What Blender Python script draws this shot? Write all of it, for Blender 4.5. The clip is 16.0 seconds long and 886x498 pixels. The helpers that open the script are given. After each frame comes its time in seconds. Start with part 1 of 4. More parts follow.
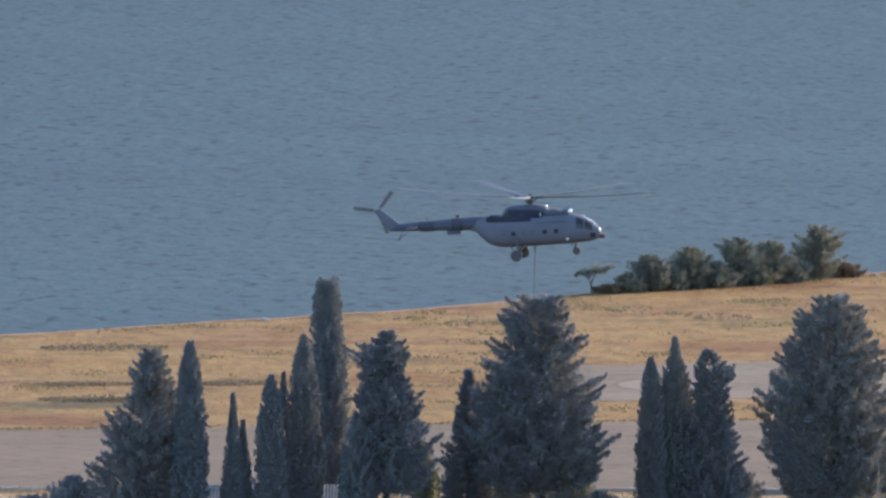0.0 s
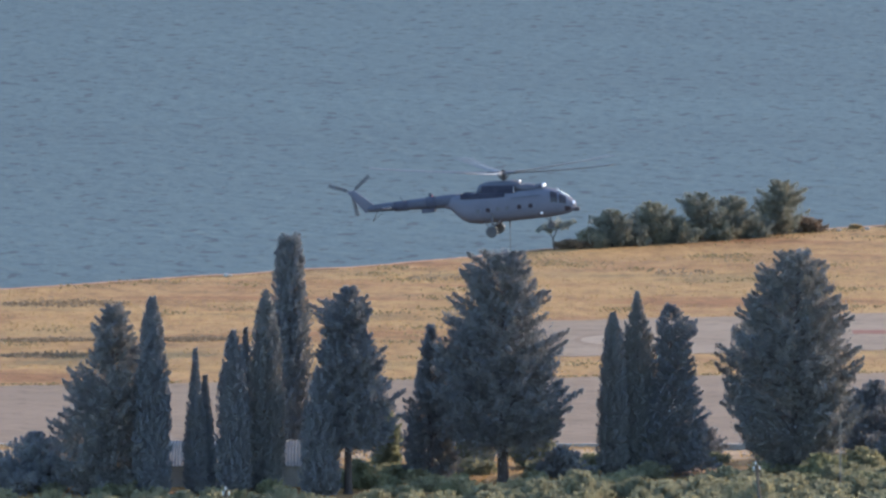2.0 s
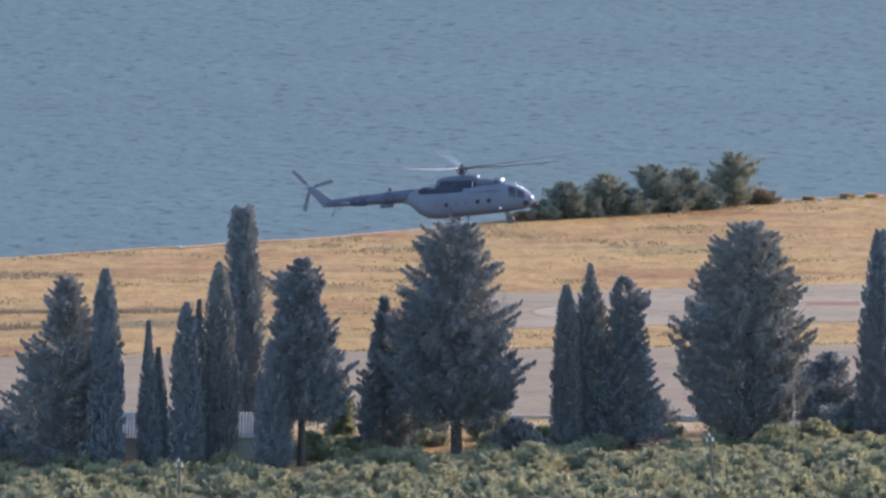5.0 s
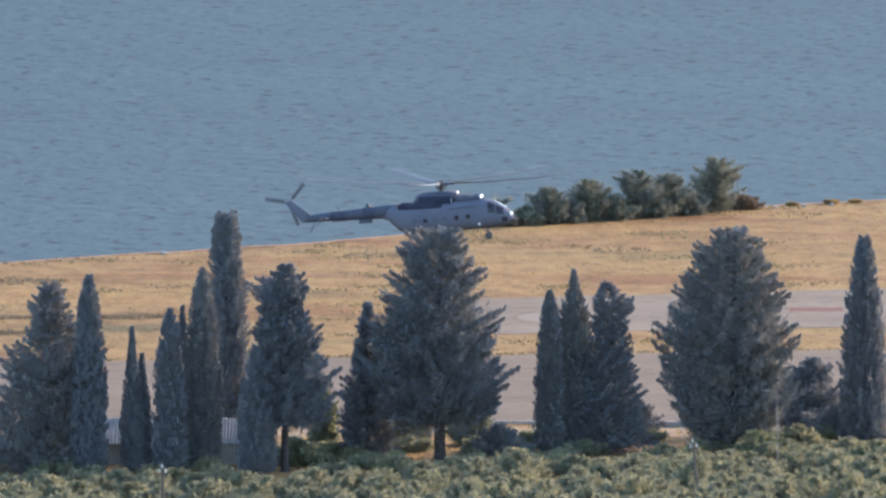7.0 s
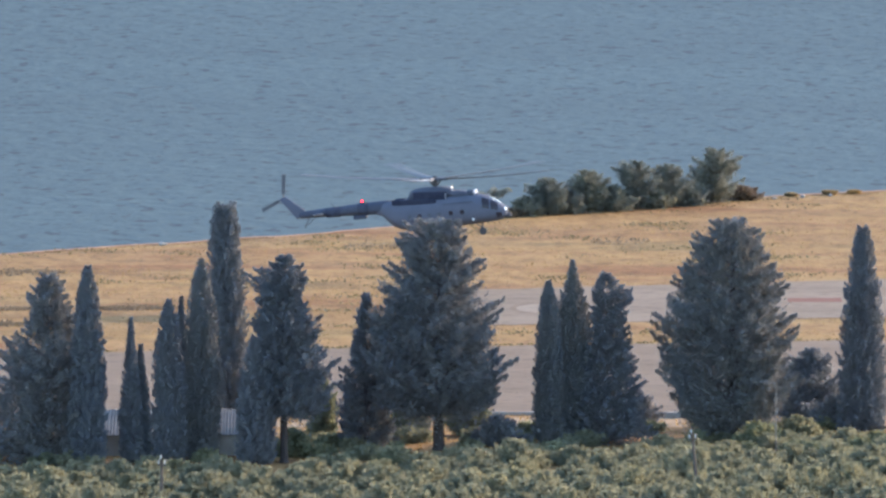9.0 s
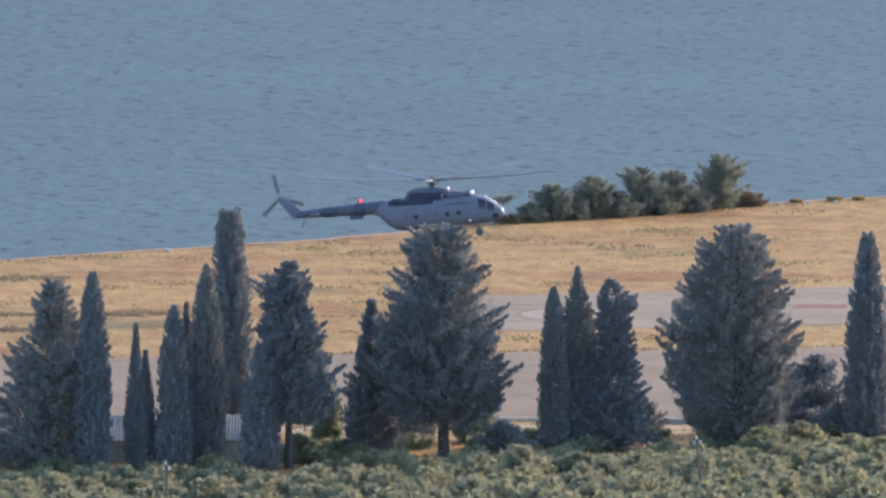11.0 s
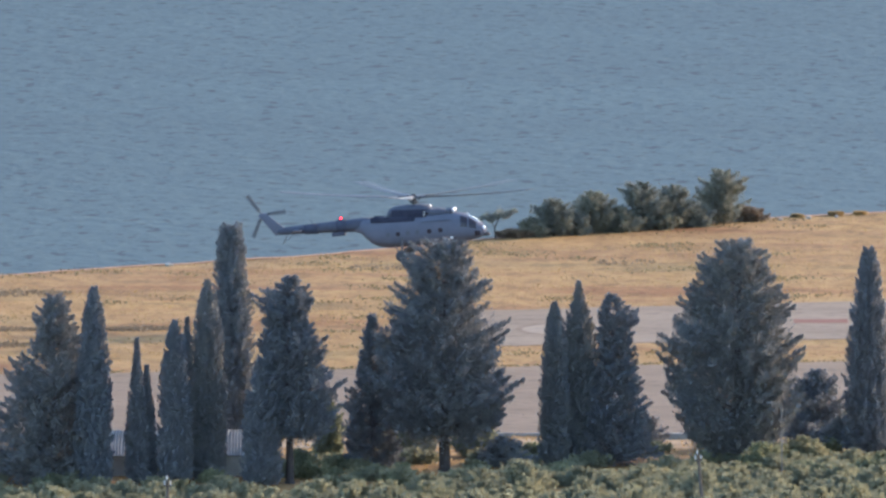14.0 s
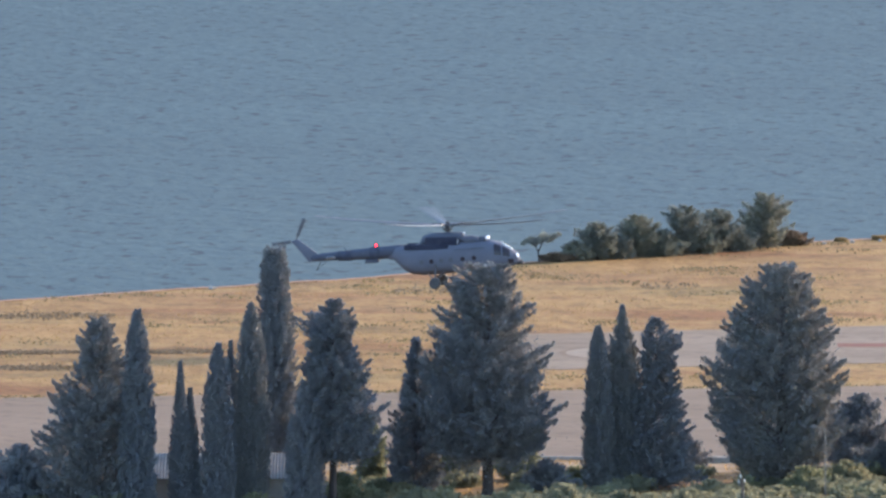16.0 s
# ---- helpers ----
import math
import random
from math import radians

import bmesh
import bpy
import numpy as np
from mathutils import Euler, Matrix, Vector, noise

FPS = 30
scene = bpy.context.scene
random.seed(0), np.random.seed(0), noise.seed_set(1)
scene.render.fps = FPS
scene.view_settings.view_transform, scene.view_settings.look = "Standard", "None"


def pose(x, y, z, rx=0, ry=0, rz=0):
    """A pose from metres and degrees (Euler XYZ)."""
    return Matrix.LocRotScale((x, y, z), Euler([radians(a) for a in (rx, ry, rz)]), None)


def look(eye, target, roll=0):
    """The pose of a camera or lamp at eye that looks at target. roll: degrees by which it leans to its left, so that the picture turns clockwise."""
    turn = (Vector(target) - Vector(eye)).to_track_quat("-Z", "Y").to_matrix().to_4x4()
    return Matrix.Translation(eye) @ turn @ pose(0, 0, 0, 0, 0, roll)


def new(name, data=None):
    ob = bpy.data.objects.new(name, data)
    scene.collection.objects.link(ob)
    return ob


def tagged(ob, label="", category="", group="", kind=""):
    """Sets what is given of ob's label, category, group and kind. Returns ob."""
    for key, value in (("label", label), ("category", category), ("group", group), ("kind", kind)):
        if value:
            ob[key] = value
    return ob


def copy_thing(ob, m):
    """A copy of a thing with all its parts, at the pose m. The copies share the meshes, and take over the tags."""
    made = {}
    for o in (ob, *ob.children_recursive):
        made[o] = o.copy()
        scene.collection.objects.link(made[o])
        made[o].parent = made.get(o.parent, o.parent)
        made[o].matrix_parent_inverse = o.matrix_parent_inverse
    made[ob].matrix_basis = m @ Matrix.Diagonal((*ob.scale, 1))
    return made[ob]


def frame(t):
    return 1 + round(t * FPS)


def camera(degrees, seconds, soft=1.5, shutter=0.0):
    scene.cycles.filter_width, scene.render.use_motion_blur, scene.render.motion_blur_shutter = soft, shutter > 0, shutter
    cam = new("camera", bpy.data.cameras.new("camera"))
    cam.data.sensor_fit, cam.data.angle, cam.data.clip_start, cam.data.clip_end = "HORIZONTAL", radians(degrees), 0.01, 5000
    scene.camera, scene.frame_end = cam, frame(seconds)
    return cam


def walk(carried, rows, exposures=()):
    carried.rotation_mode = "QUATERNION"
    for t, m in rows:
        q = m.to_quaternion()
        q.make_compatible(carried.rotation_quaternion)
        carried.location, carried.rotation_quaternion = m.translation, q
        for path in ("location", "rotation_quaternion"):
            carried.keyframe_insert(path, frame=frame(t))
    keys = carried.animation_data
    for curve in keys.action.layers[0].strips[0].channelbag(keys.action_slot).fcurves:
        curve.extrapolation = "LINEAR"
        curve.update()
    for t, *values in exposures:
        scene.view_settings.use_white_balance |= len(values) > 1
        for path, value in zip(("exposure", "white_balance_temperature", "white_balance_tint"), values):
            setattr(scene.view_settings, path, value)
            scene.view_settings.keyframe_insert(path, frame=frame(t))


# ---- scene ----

# ================= camera: it stands on a hillside and is only turned =================
cam = camera(3.880, 16.0, soft=2.6, shutter=0.2)
EYE = (0.0, 0.0, 80.0)
CAMERA_ROWS = [  # seconds, tilt, turn, lean
    (0, 86.1579, 0.3719, 0.066), (0.5, 86.133, 0.3741, 0.017), (1, 86.0791, 0.3371, 0.031), (1.5, 86.0144, 0.2544, -0.006),
    (2, 85.9628, 0.2051, 0.007), (2.5, 85.9391, 0.1521, 0.019), (3, 85.9317, 0.1262, 0.001), (3.5, 85.8922, 0.1129, -0.033),
    (4, 85.8495, 0.1101, 0.011), (4.5, 85.8322, 0.0663, 0.005), (5, 85.8395, 0.0, 0.0), (5.2, 85.8481, -0.0211, 0.0),
    (7.3, 85.8649, -0.073, 0.0), (7.5, 85.8534, -0.0244, -0.016), (8, 85.8396, -0.0745, -0.055), (8.5, 85.8454, -0.0957, -0.029),
    (9, 85.8251, -0.0784, -0.041), (9.2, 85.8192, -0.0501, -0.028), (11.3, 85.8678, -0.0532, 0.0), (11.5, 85.8803, -0.0297, 0.0),
    (12, 85.9051, -0.0153, 0.002), (12.5, 85.92, -0.0302, -0.025), (13, 85.9236, -0.0486, -0.033), (13.5, 85.9165, -0.0507, -0.017),
    (14, 85.9165, -0.052, -0.008), (14.5, 85.9426, -0.0088, 0.032), (15, 85.9548, 0.0803, 0.054), (15.5, 85.9803, 0.0784, 0.03),
    (16, 86.0192, 0.14, 0.064),
]
walk(cam, [(t, pose(*EYE, tilt, 0, turn) @ pose(0, 0, 0, 0, 0, lean)) for t, tilt, turn, lean in CAMERA_ROWS],
     exposures=[(t, 2.68 + e, 5800, 12) for t, e in ((0.0, -0.33), (2.5, -0.13), (5.0, 0.0), (9.0, 0.0), (13.5, -0.02), (16.0, -0.06))])

# ================= sky and sun =================
SUN_HEIGHT, SUN_BEYOND = 15.0, 40.0      # degrees above the horizon; degrees beyond the viewer's right
world = bpy.data.worlds.new("world")
scene.world = world
world.use_nodes = True
wn = world.node_tree.nodes
sky = wn.new("ShaderNodeTexSky")
sky.sky_type, sky.sun_disc = "NISHITA", False
sky.sun_elevation, sky.sun_rotation = radians(SUN_HEIGHT), radians(90 - SUN_BEYOND)
sky.dust_density, sky.air_density, sky.ozone_density = 1.0, 1.0, 1.5
wn["Background"].inputs["Strength"].default_value = 0.15
world.node_tree.links.new(sky.outputs["Color"], wn["Background"].inputs["Color"])
sun = new("sun", bpy.data.lights.new("sun", "SUN"))
sun.data.energy, sun.data.angle, sun.data.color = 2.0, radians(0.53), (1.0, 0.74, 0.48)
ce, se = math.cos(radians(SUN_HEIGHT)), math.sin(radians(SUN_HEIGHT))
SUN_AT = Vector((ce * math.cos(radians(SUN_BEYOND)), ce * math.sin(radians(SUN_BEYOND)), se))
sun.matrix_world = look(SUN_AT * 100, (0, 0, 0))


# ================= materials =================
def material(name, rough=0.8, metal=0.0):
    m = bpy.data.materials.new(name)
    m.use_nodes = True
    b = m.node_tree.nodes["Principled BSDF"]
    b.inputs["Roughness"].default_value, b.inputs["Metallic"].default_value = rough, metal
    return m, m.node_tree.nodes, m.node_tree.links, b


def noise_at(nodes, links, scale, detail=4.0, stretch=(1, 1, 1), rough=0.55, space="Object"):
    co, mp, nz = nodes.new("ShaderNodeTexCoord"), nodes.new("ShaderNodeMapping"), nodes.new("ShaderNodeTexNoise")
    mp.inputs["Scale"].default_value = stretch
    nz.inputs["Scale"].default_value, nz.inputs["Detail"].default_value = scale, detail
    nz.inputs["Roughness"].default_value = rough
    links.new(co.outputs[space], mp.inputs["Vector"])
    links.new(mp.outputs["Vector"], nz.inputs["Vector"])
    return nz.outputs["Fac"]


def ramp(nodes, links, fac, stops):
    r = nodes.new("ShaderNodeValToRGB")
    while len(r.color_ramp.elements) < len(stops):
        r.color_ramp.elements.new(0.5)
    for e, (p, c) in zip(r.color_ramp.elements, stops):
        e.position, e.color = p, (*c, 1)
    links.new(fac, r.inputs["Fac"])
    return r.outputs["Color"]


def mix(nodes, links, fac, a, b, how="MIX"):
    x = nodes.new("ShaderNodeMix")
    x.data_type, x.blend_type = "RGBA", how
    for socket, v in ((x.inputs["Factor"], fac), (x.inputs["A"], a), (x.inputs["B"], b)):
        if isinstance(v, (int, float)):
            socket.default_value = v
        elif isinstance(v, tuple):
            socket.default_value = (*v, 1)
        else:
            links.new(v, socket)
    return x.outputs["Result"]


def bump(nodes, links, b, fac, strength, distance):
    n = nodes.new("ShaderNodeBump")
    n.inputs["Strength"].default_value, n.inputs["Distance"].default_value = strength, distance
    links.new(fac, n.inputs["Height"])
    links.new(n.outputs["Normal"], b.inputs["Normal"])


def worn(name, dark, light, scale=3.0, rough=0.7, metal=0.0, relief=0.3, depth=0.01, fine=40.0):
    """A surface with patches at one scale, grain at a finer one, and relief."""
    m, nodes, links, b = material(name, rough, metal)
    if rough > 0.84:
        b.inputs["Specular IOR Level"].default_value = 0.05
    big = noise_at(nodes, links, scale)
    small = noise_at(nodes, links, fine, 3.0)
    col = ramp(nodes, links, big, [(0.3, dark), (0.7, light)])
    links.new(mix(nodes, links, 0.25, col, ramp(nodes, links, small, [(0.3, dark), (0.7, light)])), b.inputs["Base Color"])
    bump(nodes, links, b, small, relief, depth)
    return m


def foliage(name, dark, mid, light, through_light=0.25, cast_range=0.5):
    """Leaf sprays: each spray takes a shade of its own, each plant a cast of its own."""
    m, nodes, links, b = material(name, 0.65)
    geo = nodes.new("ShaderNodeNewGeometry")
    col = ramp(nodes, links, geo.outputs["Random Per Island"], [(0.0, dark), (0.55, mid), (1.0, light)])
    info = nodes.new("ShaderNodeObjectInfo")
    cast = ramp(nodes, links, info.outputs["Random"], [(0.0, (1 - 0.22 * cast_range, 1 - 0.16 * cast_range, 1 - 0.1 * cast_range)), (0.5, (1, 1, 1)), (1.0, (1 + 0.16 * cast_range, 1 + 0.1 * cast_range, 1 - 0.07 * cast_range))])
    patch = ramp(nodes, links, noise_at(nodes, links, 0.7, 3.0), [(0.3, (0.86, 0.9, 0.93)), (0.7, (1.12, 1.09, 1.0))])
    col = mix(nodes, links, 1.0, mix(nodes, links, 1.0, col, cast, "MULTIPLY"), patch, "MULTIPLY")
    links.new(col, b.inputs["Base Color"])
    b.inputs["Specular IOR Level"].default_value = 0.2
    tr, add = nodes.new("ShaderNodeBsdfTranslucent"), nodes.new("ShaderNodeMixShader")
    links.new(col, tr.inputs["Color"])
    add.inputs["Fac"].default_value = through_light
    links.new(b.outputs["BSDF"], add.inputs[1])
    links.new(tr.outputs["BSDF"], add.inputs[2])
    links.new(add.outputs["Shader"], nodes["Material Output"].inputs["Surface"])
    return m


def field_material():
    m, nodes, links, b = material("dry_grassland", 0.95)
    b.inputs["Specular IOR Level"].default_value = 0.04
    big = noise_at(nodes, links, 0.045, 5.0, (0.35, 1, 1))
    mid = noise_at(nodes, links, 0.3, 5.0, (0.8, 0.45, 1), 0.68)
    fine = noise_at(nodes, links, 2.2, 4.0, rough=0.7)
    straw = ramp(nodes, links, mid, [(0.30, (0.118, 0.073, 0.037)), (0.45, (0.198, 0.122, 0.054)), (0.52, (0.240, 0.155, 0.069)), (0.66, (0.286, 0.192, 0.090))])
    earth = ramp(nodes, links, big, [(0.36, (0.148, 0.089, 0.048)), (0.48, (0.250, 0.154, 0.067)), (0.56, (0.232, 0.153, 0.069)), (0.66, (0.170, 0.130, 0.066))])
    col = mix(nodes, links, 0.45, straw, earth)
    col = mix(nodes, links, 0.3, col, ramp(nodes, links, fine, [(0.3, (0.13, 0.084, 0.038)), (0.65, (0.28, 0.182, 0.078))]))
    streak = ramp(nodes, links, noise_at(nodes, links, 0.5, 5.0, (1, 0.4, 1), 0.7), [(0.36, (0.70, 0.68, 0.68)), (0.46, (0.94, 0.93, 0.92)), (0.6, (1.10, 1.10, 1.10))])
    bare = ramp(nodes, links, noise_at(nodes, links, 0.075, 5.0, (0.42, 1, 1), 0.62), [(0.36, (0.74, 0.60, 0.60)), (0.45, (0.97, 0.95, 0.95)), (0.56, (1.06, 1.06, 1.0)), (0.64, (0.76, 0.82, 0.82))])
    tuft = ramp(nodes, links, noise_at(nodes, links, 1.3, 4.0, (1, 0.35, 1), 0.7), [(0.33, (0.70, 0.70, 0.68)), (0.45, (0.98, 0.98, 0.98)), (0.7, (1.10, 1.1, 1.08))])
    for layer in (streak, bare, tuft, (0.79, 0.715, 0.67)):
        col = mix(nodes, links, 1.0, col, layer, "MULTIPLY")
    links.new(col, b.inputs["Base Color"])
    bump(nodes, links, b, fine, 0.5, 0.12)
    return m


def tarmac_material(name, dark, light):
    m, nodes, links, b = material(name, 0.85)
    b.inputs["Specular IOR Level"].default_value = 0.04
    big = noise_at(nodes, links, 0.12, 5.0, (0.35, 1, 1))
    mid = noise_at(nodes, links, 0.7, 4.0)
    fine = noise_at(nodes, links, 25.0, 2.0)
    col = ramp(nodes, links, big, [(0.35, dark), (0.62, light)])
    stain = ramp(nodes, links, mid, [(0.32, (0.62, 0.60, 0.58)), (0.42, (0.92, 0.92, 0.92)), (0.55, (1.06, 1.06, 1.06))])
    col = mix(nodes, links, 1.0, col, stain, "MULTIPLY")
    col = mix(nodes, links, 0.15, col, ramp(nodes, links, fine, [(0.3, (0.06, 0.046, 0.034)), (0.7, (0.20, 0.155, 0.115))]))
    links.new(col, b.inputs["Base Color"])
    bump(nodes, links, b, fine, 0.4, 0.01)
    return m


def water_material():
    m, nodes, links, b = material("sea_water", 0.5)
    swell = noise_at(nodes, links, 0.5, 4.0, (0.75, 0.75, 1), 0.5)
    chop = noise_at(nodes, links, 1.6, 3.0, (0.7, 0.8, 1), 0.6)
    calm = noise_at(nodes, links, 0.018, 4.0, (0.4, 1, 1))
    depth = ramp(nodes, links, calm, [(0.3, (0.0150, 0.0245, 0.0250)), (0.7, (0.0205, 0.033, 0.033))])
    # Wave shadows and lit crests are painted into the water colour as dashes.
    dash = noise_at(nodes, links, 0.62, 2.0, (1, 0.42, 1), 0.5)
    wave_shade = ramp(nodes, links, dash, [(0.33, (0.03, 0.05, 0.09)), (0.385, (0.86, 0.89, 0.93)), (0.55, (1, 1, 1)), (0.70, (1.22, 1.2, 1.17))])
    sm = nodes.new("ShaderNodeMath")
    sm.operation = "MULTIPLY_ADD"
    sm.inputs[1].default_value = 0.3
    links.new(chop, sm.inputs[0])
    links.new(swell, sm.inputs[2])
    links.new(mix(nodes, links, 1.0, depth, wave_shade, "MULTIPLY"), b.inputs["Base Color"])
    b.inputs["Specular IOR Level"].default_value = 0.0
    bump(nodes, links, b, sm.outputs["Value"], 1.0, 0.62)
    gl, blend = nodes.new("ShaderNodeBsdfGlossy"), nodes.new("ShaderNodeMixShader")
    gl.inputs["Roughness"].default_value = 0.35
    links.new(b.inputs["Normal"].links[0].from_socket, gl.inputs["Normal"])
    blend.inputs["Fac"].default_value = 0.075
    links.new(b.outputs["BSDF"], blend.inputs[1])
    links.new(gl.outputs["BSDF"], blend.inputs[2])
    links.new(blend.outputs["Shader"], nodes["Material Output"].inputs["Surface"])
    return m


def plain_glass(name, tint):
    m, nodes, links, b = material(name, 0.05)
    b.inputs["Base Color"].default_value = (*tint, 1)
    b.inputs["Specular IOR Level"].default_value = 0.2
    return m


def glow(name, colour, strength):
    m, nodes, links, b = material(name, 0.3)
    b.inputs["Base Color"].default_value = (*colour, 1)
    b.inputs["Emission Color"].default_value = (*colour, 1)
    b.inputs["Emission Strength"].default_value = strength
    return m


FIELD = field_material()
BANK = worn("reddish_bank_earth", (0.18, 0.10, 0.065), (0.30, 0.18, 0.11), 0.6, 0.95, relief=0.8, depth=0.08, fine=6)
TARMAC = tarmac_material("worn_tarmac", (0.093, 0.061, 0.039), (0.124, 0.082, 0.054))
CONCRETE = tarmac_material("weathered_concrete", (0.108, 0.075, 0.051), (0.145, 0.103, 0.071))
PALE_PAINT = tarmac_material("faded_pale_paint", (0.150, 0.110, 0.080), (0.180, 0.135, 0.098))
RED_PAINT = worn("faded_red_paint", (0.098, 0.034, 0.024), (0.125, 0.050, 0.036), 0.6, 0.9)
DIRT = worn("dry_dirt", (0.17, 0.115, 0.068), (0.25, 0.17, 0.10), 0.5, 0.95, relief=0.6, depth=0.05, fine=8)
WATER = water_material()
# Cypress base colours are lifted and blued to stand in for haze.
CYPRESS = foliage("haze_blued_cypress_foliage", (0.130, 0.131, 0.143), (0.137, 0.138, 0.149), (0.145, 0.146, 0.153), 0.18)
FIR = foliage("haze_blued_spreading_foliage", (0.127, 0.128, 0.140), (0.134, 0.135, 0.146), (0.142, 0.143, 0.150), 0.18)
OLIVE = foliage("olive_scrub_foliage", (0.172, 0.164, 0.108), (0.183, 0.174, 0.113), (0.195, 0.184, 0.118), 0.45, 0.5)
GREEN = foliage("light_green_foliage", (0.135, 0.136, 0.085), (0.165, 0.165, 0.100), (0.195, 0.192, 0.118), 0.4)
# Shore leaves are greyed in colour to stand in for distant haze.
SHORE_LEAF = foliage("haze_greyed_shore_foliage", (0.125, 0.124, 0.108), (0.142, 0.140, 0.116), (0.165, 0.160, 0.125), 0.3)
RUST_LEAF = foliage("dry_reddish_foliage", (0.085, 0.062, 0.048), (0.13, 0.092, 0.066), (0.17, 0.12, 0.08), 0.3)
STRAW = foliage("straw_blades", (0.17, 0.112, 0.052), (0.21, 0.140, 0.064), (0.25, 0.168, 0.078), 0.5)
WEED = foliage("grey_green_weeds", (0.085, 0.068, 0.042), (0.115, 0.092, 0.052), (0.15, 0.118, 0.062), 0.4)
# Dark blades for field strips, and for the helicopter's painted shadow.
SHADOW_STUBBLE = foliage("shadow_dark_stubble", (0.085, 0.066, 0.052), (0.110, 0.084, 0.062), (0.14, 0.105, 0.072), 0.4)
BARK = worn("grey_brown_bark", (0.030, 0.025, 0.024), (0.062, 0.050, 0.044), 4.0, 0.95, relief=0.8, depth=0.03, fine=20)
BODY = worn("matt_light_grey_paint", (0.072, 0.076, 0.096), (0.092, 0.096, 0.118), 0.8, 0.85, relief=0.03, depth=0.004, fine=12)
BOOM = worn("matt_mid_grey_paint", (0.044, 0.048, 0.064), (0.066, 0.070, 0.088), 0.8, 0.85, relief=0.03, depth=0.004, fine=12)
PATCH = worn("grey_blue_patch_paint", (0.034, 0.038, 0.055), (0.052, 0.056, 0.074), 1.2, 0.85, relief=0.03, depth=0.004, fine=12)
COWL = worn("blue_grey_cowling_paint", (0.052, 0.056, 0.072), (0.074, 0.078, 0.096), 0.8, 0.85, relief=0.03, depth=0.004, fine=12)
SOOT = worn("sooty_heat_stained_metal", (0.018, 0.020, 0.032), (0.036, 0.038, 0.055), 1.5, 0.86, 0.0, fine=15)
WHITE = worn("glossy_white_paint", (0.40, 0.40, 0.41), (0.50, 0.50, 0.51), 2.0, 0.25, relief=0.02)
RUBBER = worn("black_tyre_rubber", (0.02, 0.02, 0.022), (0.05, 0.05, 0.05), 6.0, 0.8)
STEEL = worn("dull_steel", (0.045, 0.042, 0.045), (0.085, 0.08, 0.082), 5.0, 0.85, 0.0)
BLADE = worn("dark_blade_paint", (0.035, 0.035, 0.04), (0.065, 0.065, 0.07), 2.0, 0.7)
PANE = plain_glass("dark_cabin_glass", (0.026, 0.022, 0.026))
# Paler pane colour stands in for light reflected by some windows.
FAINT_PANE = worn("reflection_pale_cabin_glass", (0.036, 0.037, 0.048), (0.056, 0.057, 0.068), 6.0, 0.7, relief=0.0)
ROOF = worn("grey_corrugated_fibre_cement", (0.13, 0.118, 0.108), (0.19, 0.172, 0.155), 1.2, 0.85)
PLASTER = worn("grimy_plaster", (0.22, 0.20, 0.18), (0.34, 0.31, 0.28), 1.0, 0.9)
WOOD = worn("weathered_pole_wood", (0.055, 0.045, 0.037), (0.11, 0.09, 0.072), 3.0, 0.9, relief=0.5, depth=0.01, fine=25)
CERAMIC = worn("white_ceramic", (0.28, 0.28, 0.27), (0.36, 0.36, 0.35), 6.0, 0.25, relief=0.02)
GALVANISED = worn("galvanised_steel", (0.10, 0.096, 0.09), (0.15, 0.143, 0.132), 4.0, 0.5, 0.5)
STONE = worn("pale_stone", (0.20, 0.175, 0.145), (0.30, 0.265, 0.225), 2.0, 0.9, relief=0.6, depth=0.04, fine=7)
BEACON_RED = glow("red_beacon_lamp", (1.0, 0.02, 0.035), 4.0)
RED_GLASS = plain_glass("red_beacon_glass", (0.45, 0.05, 0.05))
LANDING_LAMP = worn("polished_lamp_glass", (0.75, 0.76, 0.78), (0.85, 0.86, 0.87), 5.0, 0.1, relief=0.0)


# ================= mesh tools =================
def part(name, bm, mat, parent=None, label="", smooth=False, at=None):
    me = bpy.data.meshes.new(name)
    bmesh.ops.recalc_face_normals(bm, faces=bm.faces)
    if smooth:
        for f in bm.faces:
            f.smooth = True
    bm.to_mesh(me)
    bm.free()
    me.materials.append(mat)
    ob = new(name, me)
    if at is not None:
        ob.matrix_basis = at
    if parent is not None:
        ob.parent = parent
    if label:
        ob["label"] = label
    return ob


def box(bm, x0, x1, y0, y1, z0, z1, bevel=0.0):
    vs = bmesh.ops.create_cube(bm, size=1.0)["verts"]
    for v in vs:
        v.co = Vector((x0 + (v.co.x + 0.5) * (x1 - x0), y0 + (v.co.y + 0.5) * (y1 - y0), z0 + (v.co.z + 0.5) * (z1 - z0)))
    if bevel:
        es = list({e for v in vs for e in v.link_edges})
        bmesh.ops.bevel(bm, geom=es, offset=bevel, segments=2, affect="EDGES", profile=0.5)
    return bm


def boxed(*a, **k):
    return box(bmesh.new(), *a, **k)


def rod(bm, p, q, r0, r1=None, n=10):
    """A tapered round bar from p to q, closed at its ends."""
    p, q = Vector(p), Vector(q)
    d = q - p
    m = Matrix.Translation((p + q) / 2) @ d.to_track_quat("Z", "Y").to_matrix().to_4x4()
    bmesh.ops.create_cone(bm, cap_ends=True, segments=n, radius1=r0, radius2=r0 if r1 is None else r1, depth=d.length, matrix=m)
    return bm


def ball(bm, c, r, squash=(1, 1, 1), u=14, v=9):
    bmesh.ops.create_uvsphere(bm, u_segments=u, v_segments=v, radius=r, matrix=Matrix.Translation(c) @ Matrix.Diagonal((*squash, 1)))
    return bm


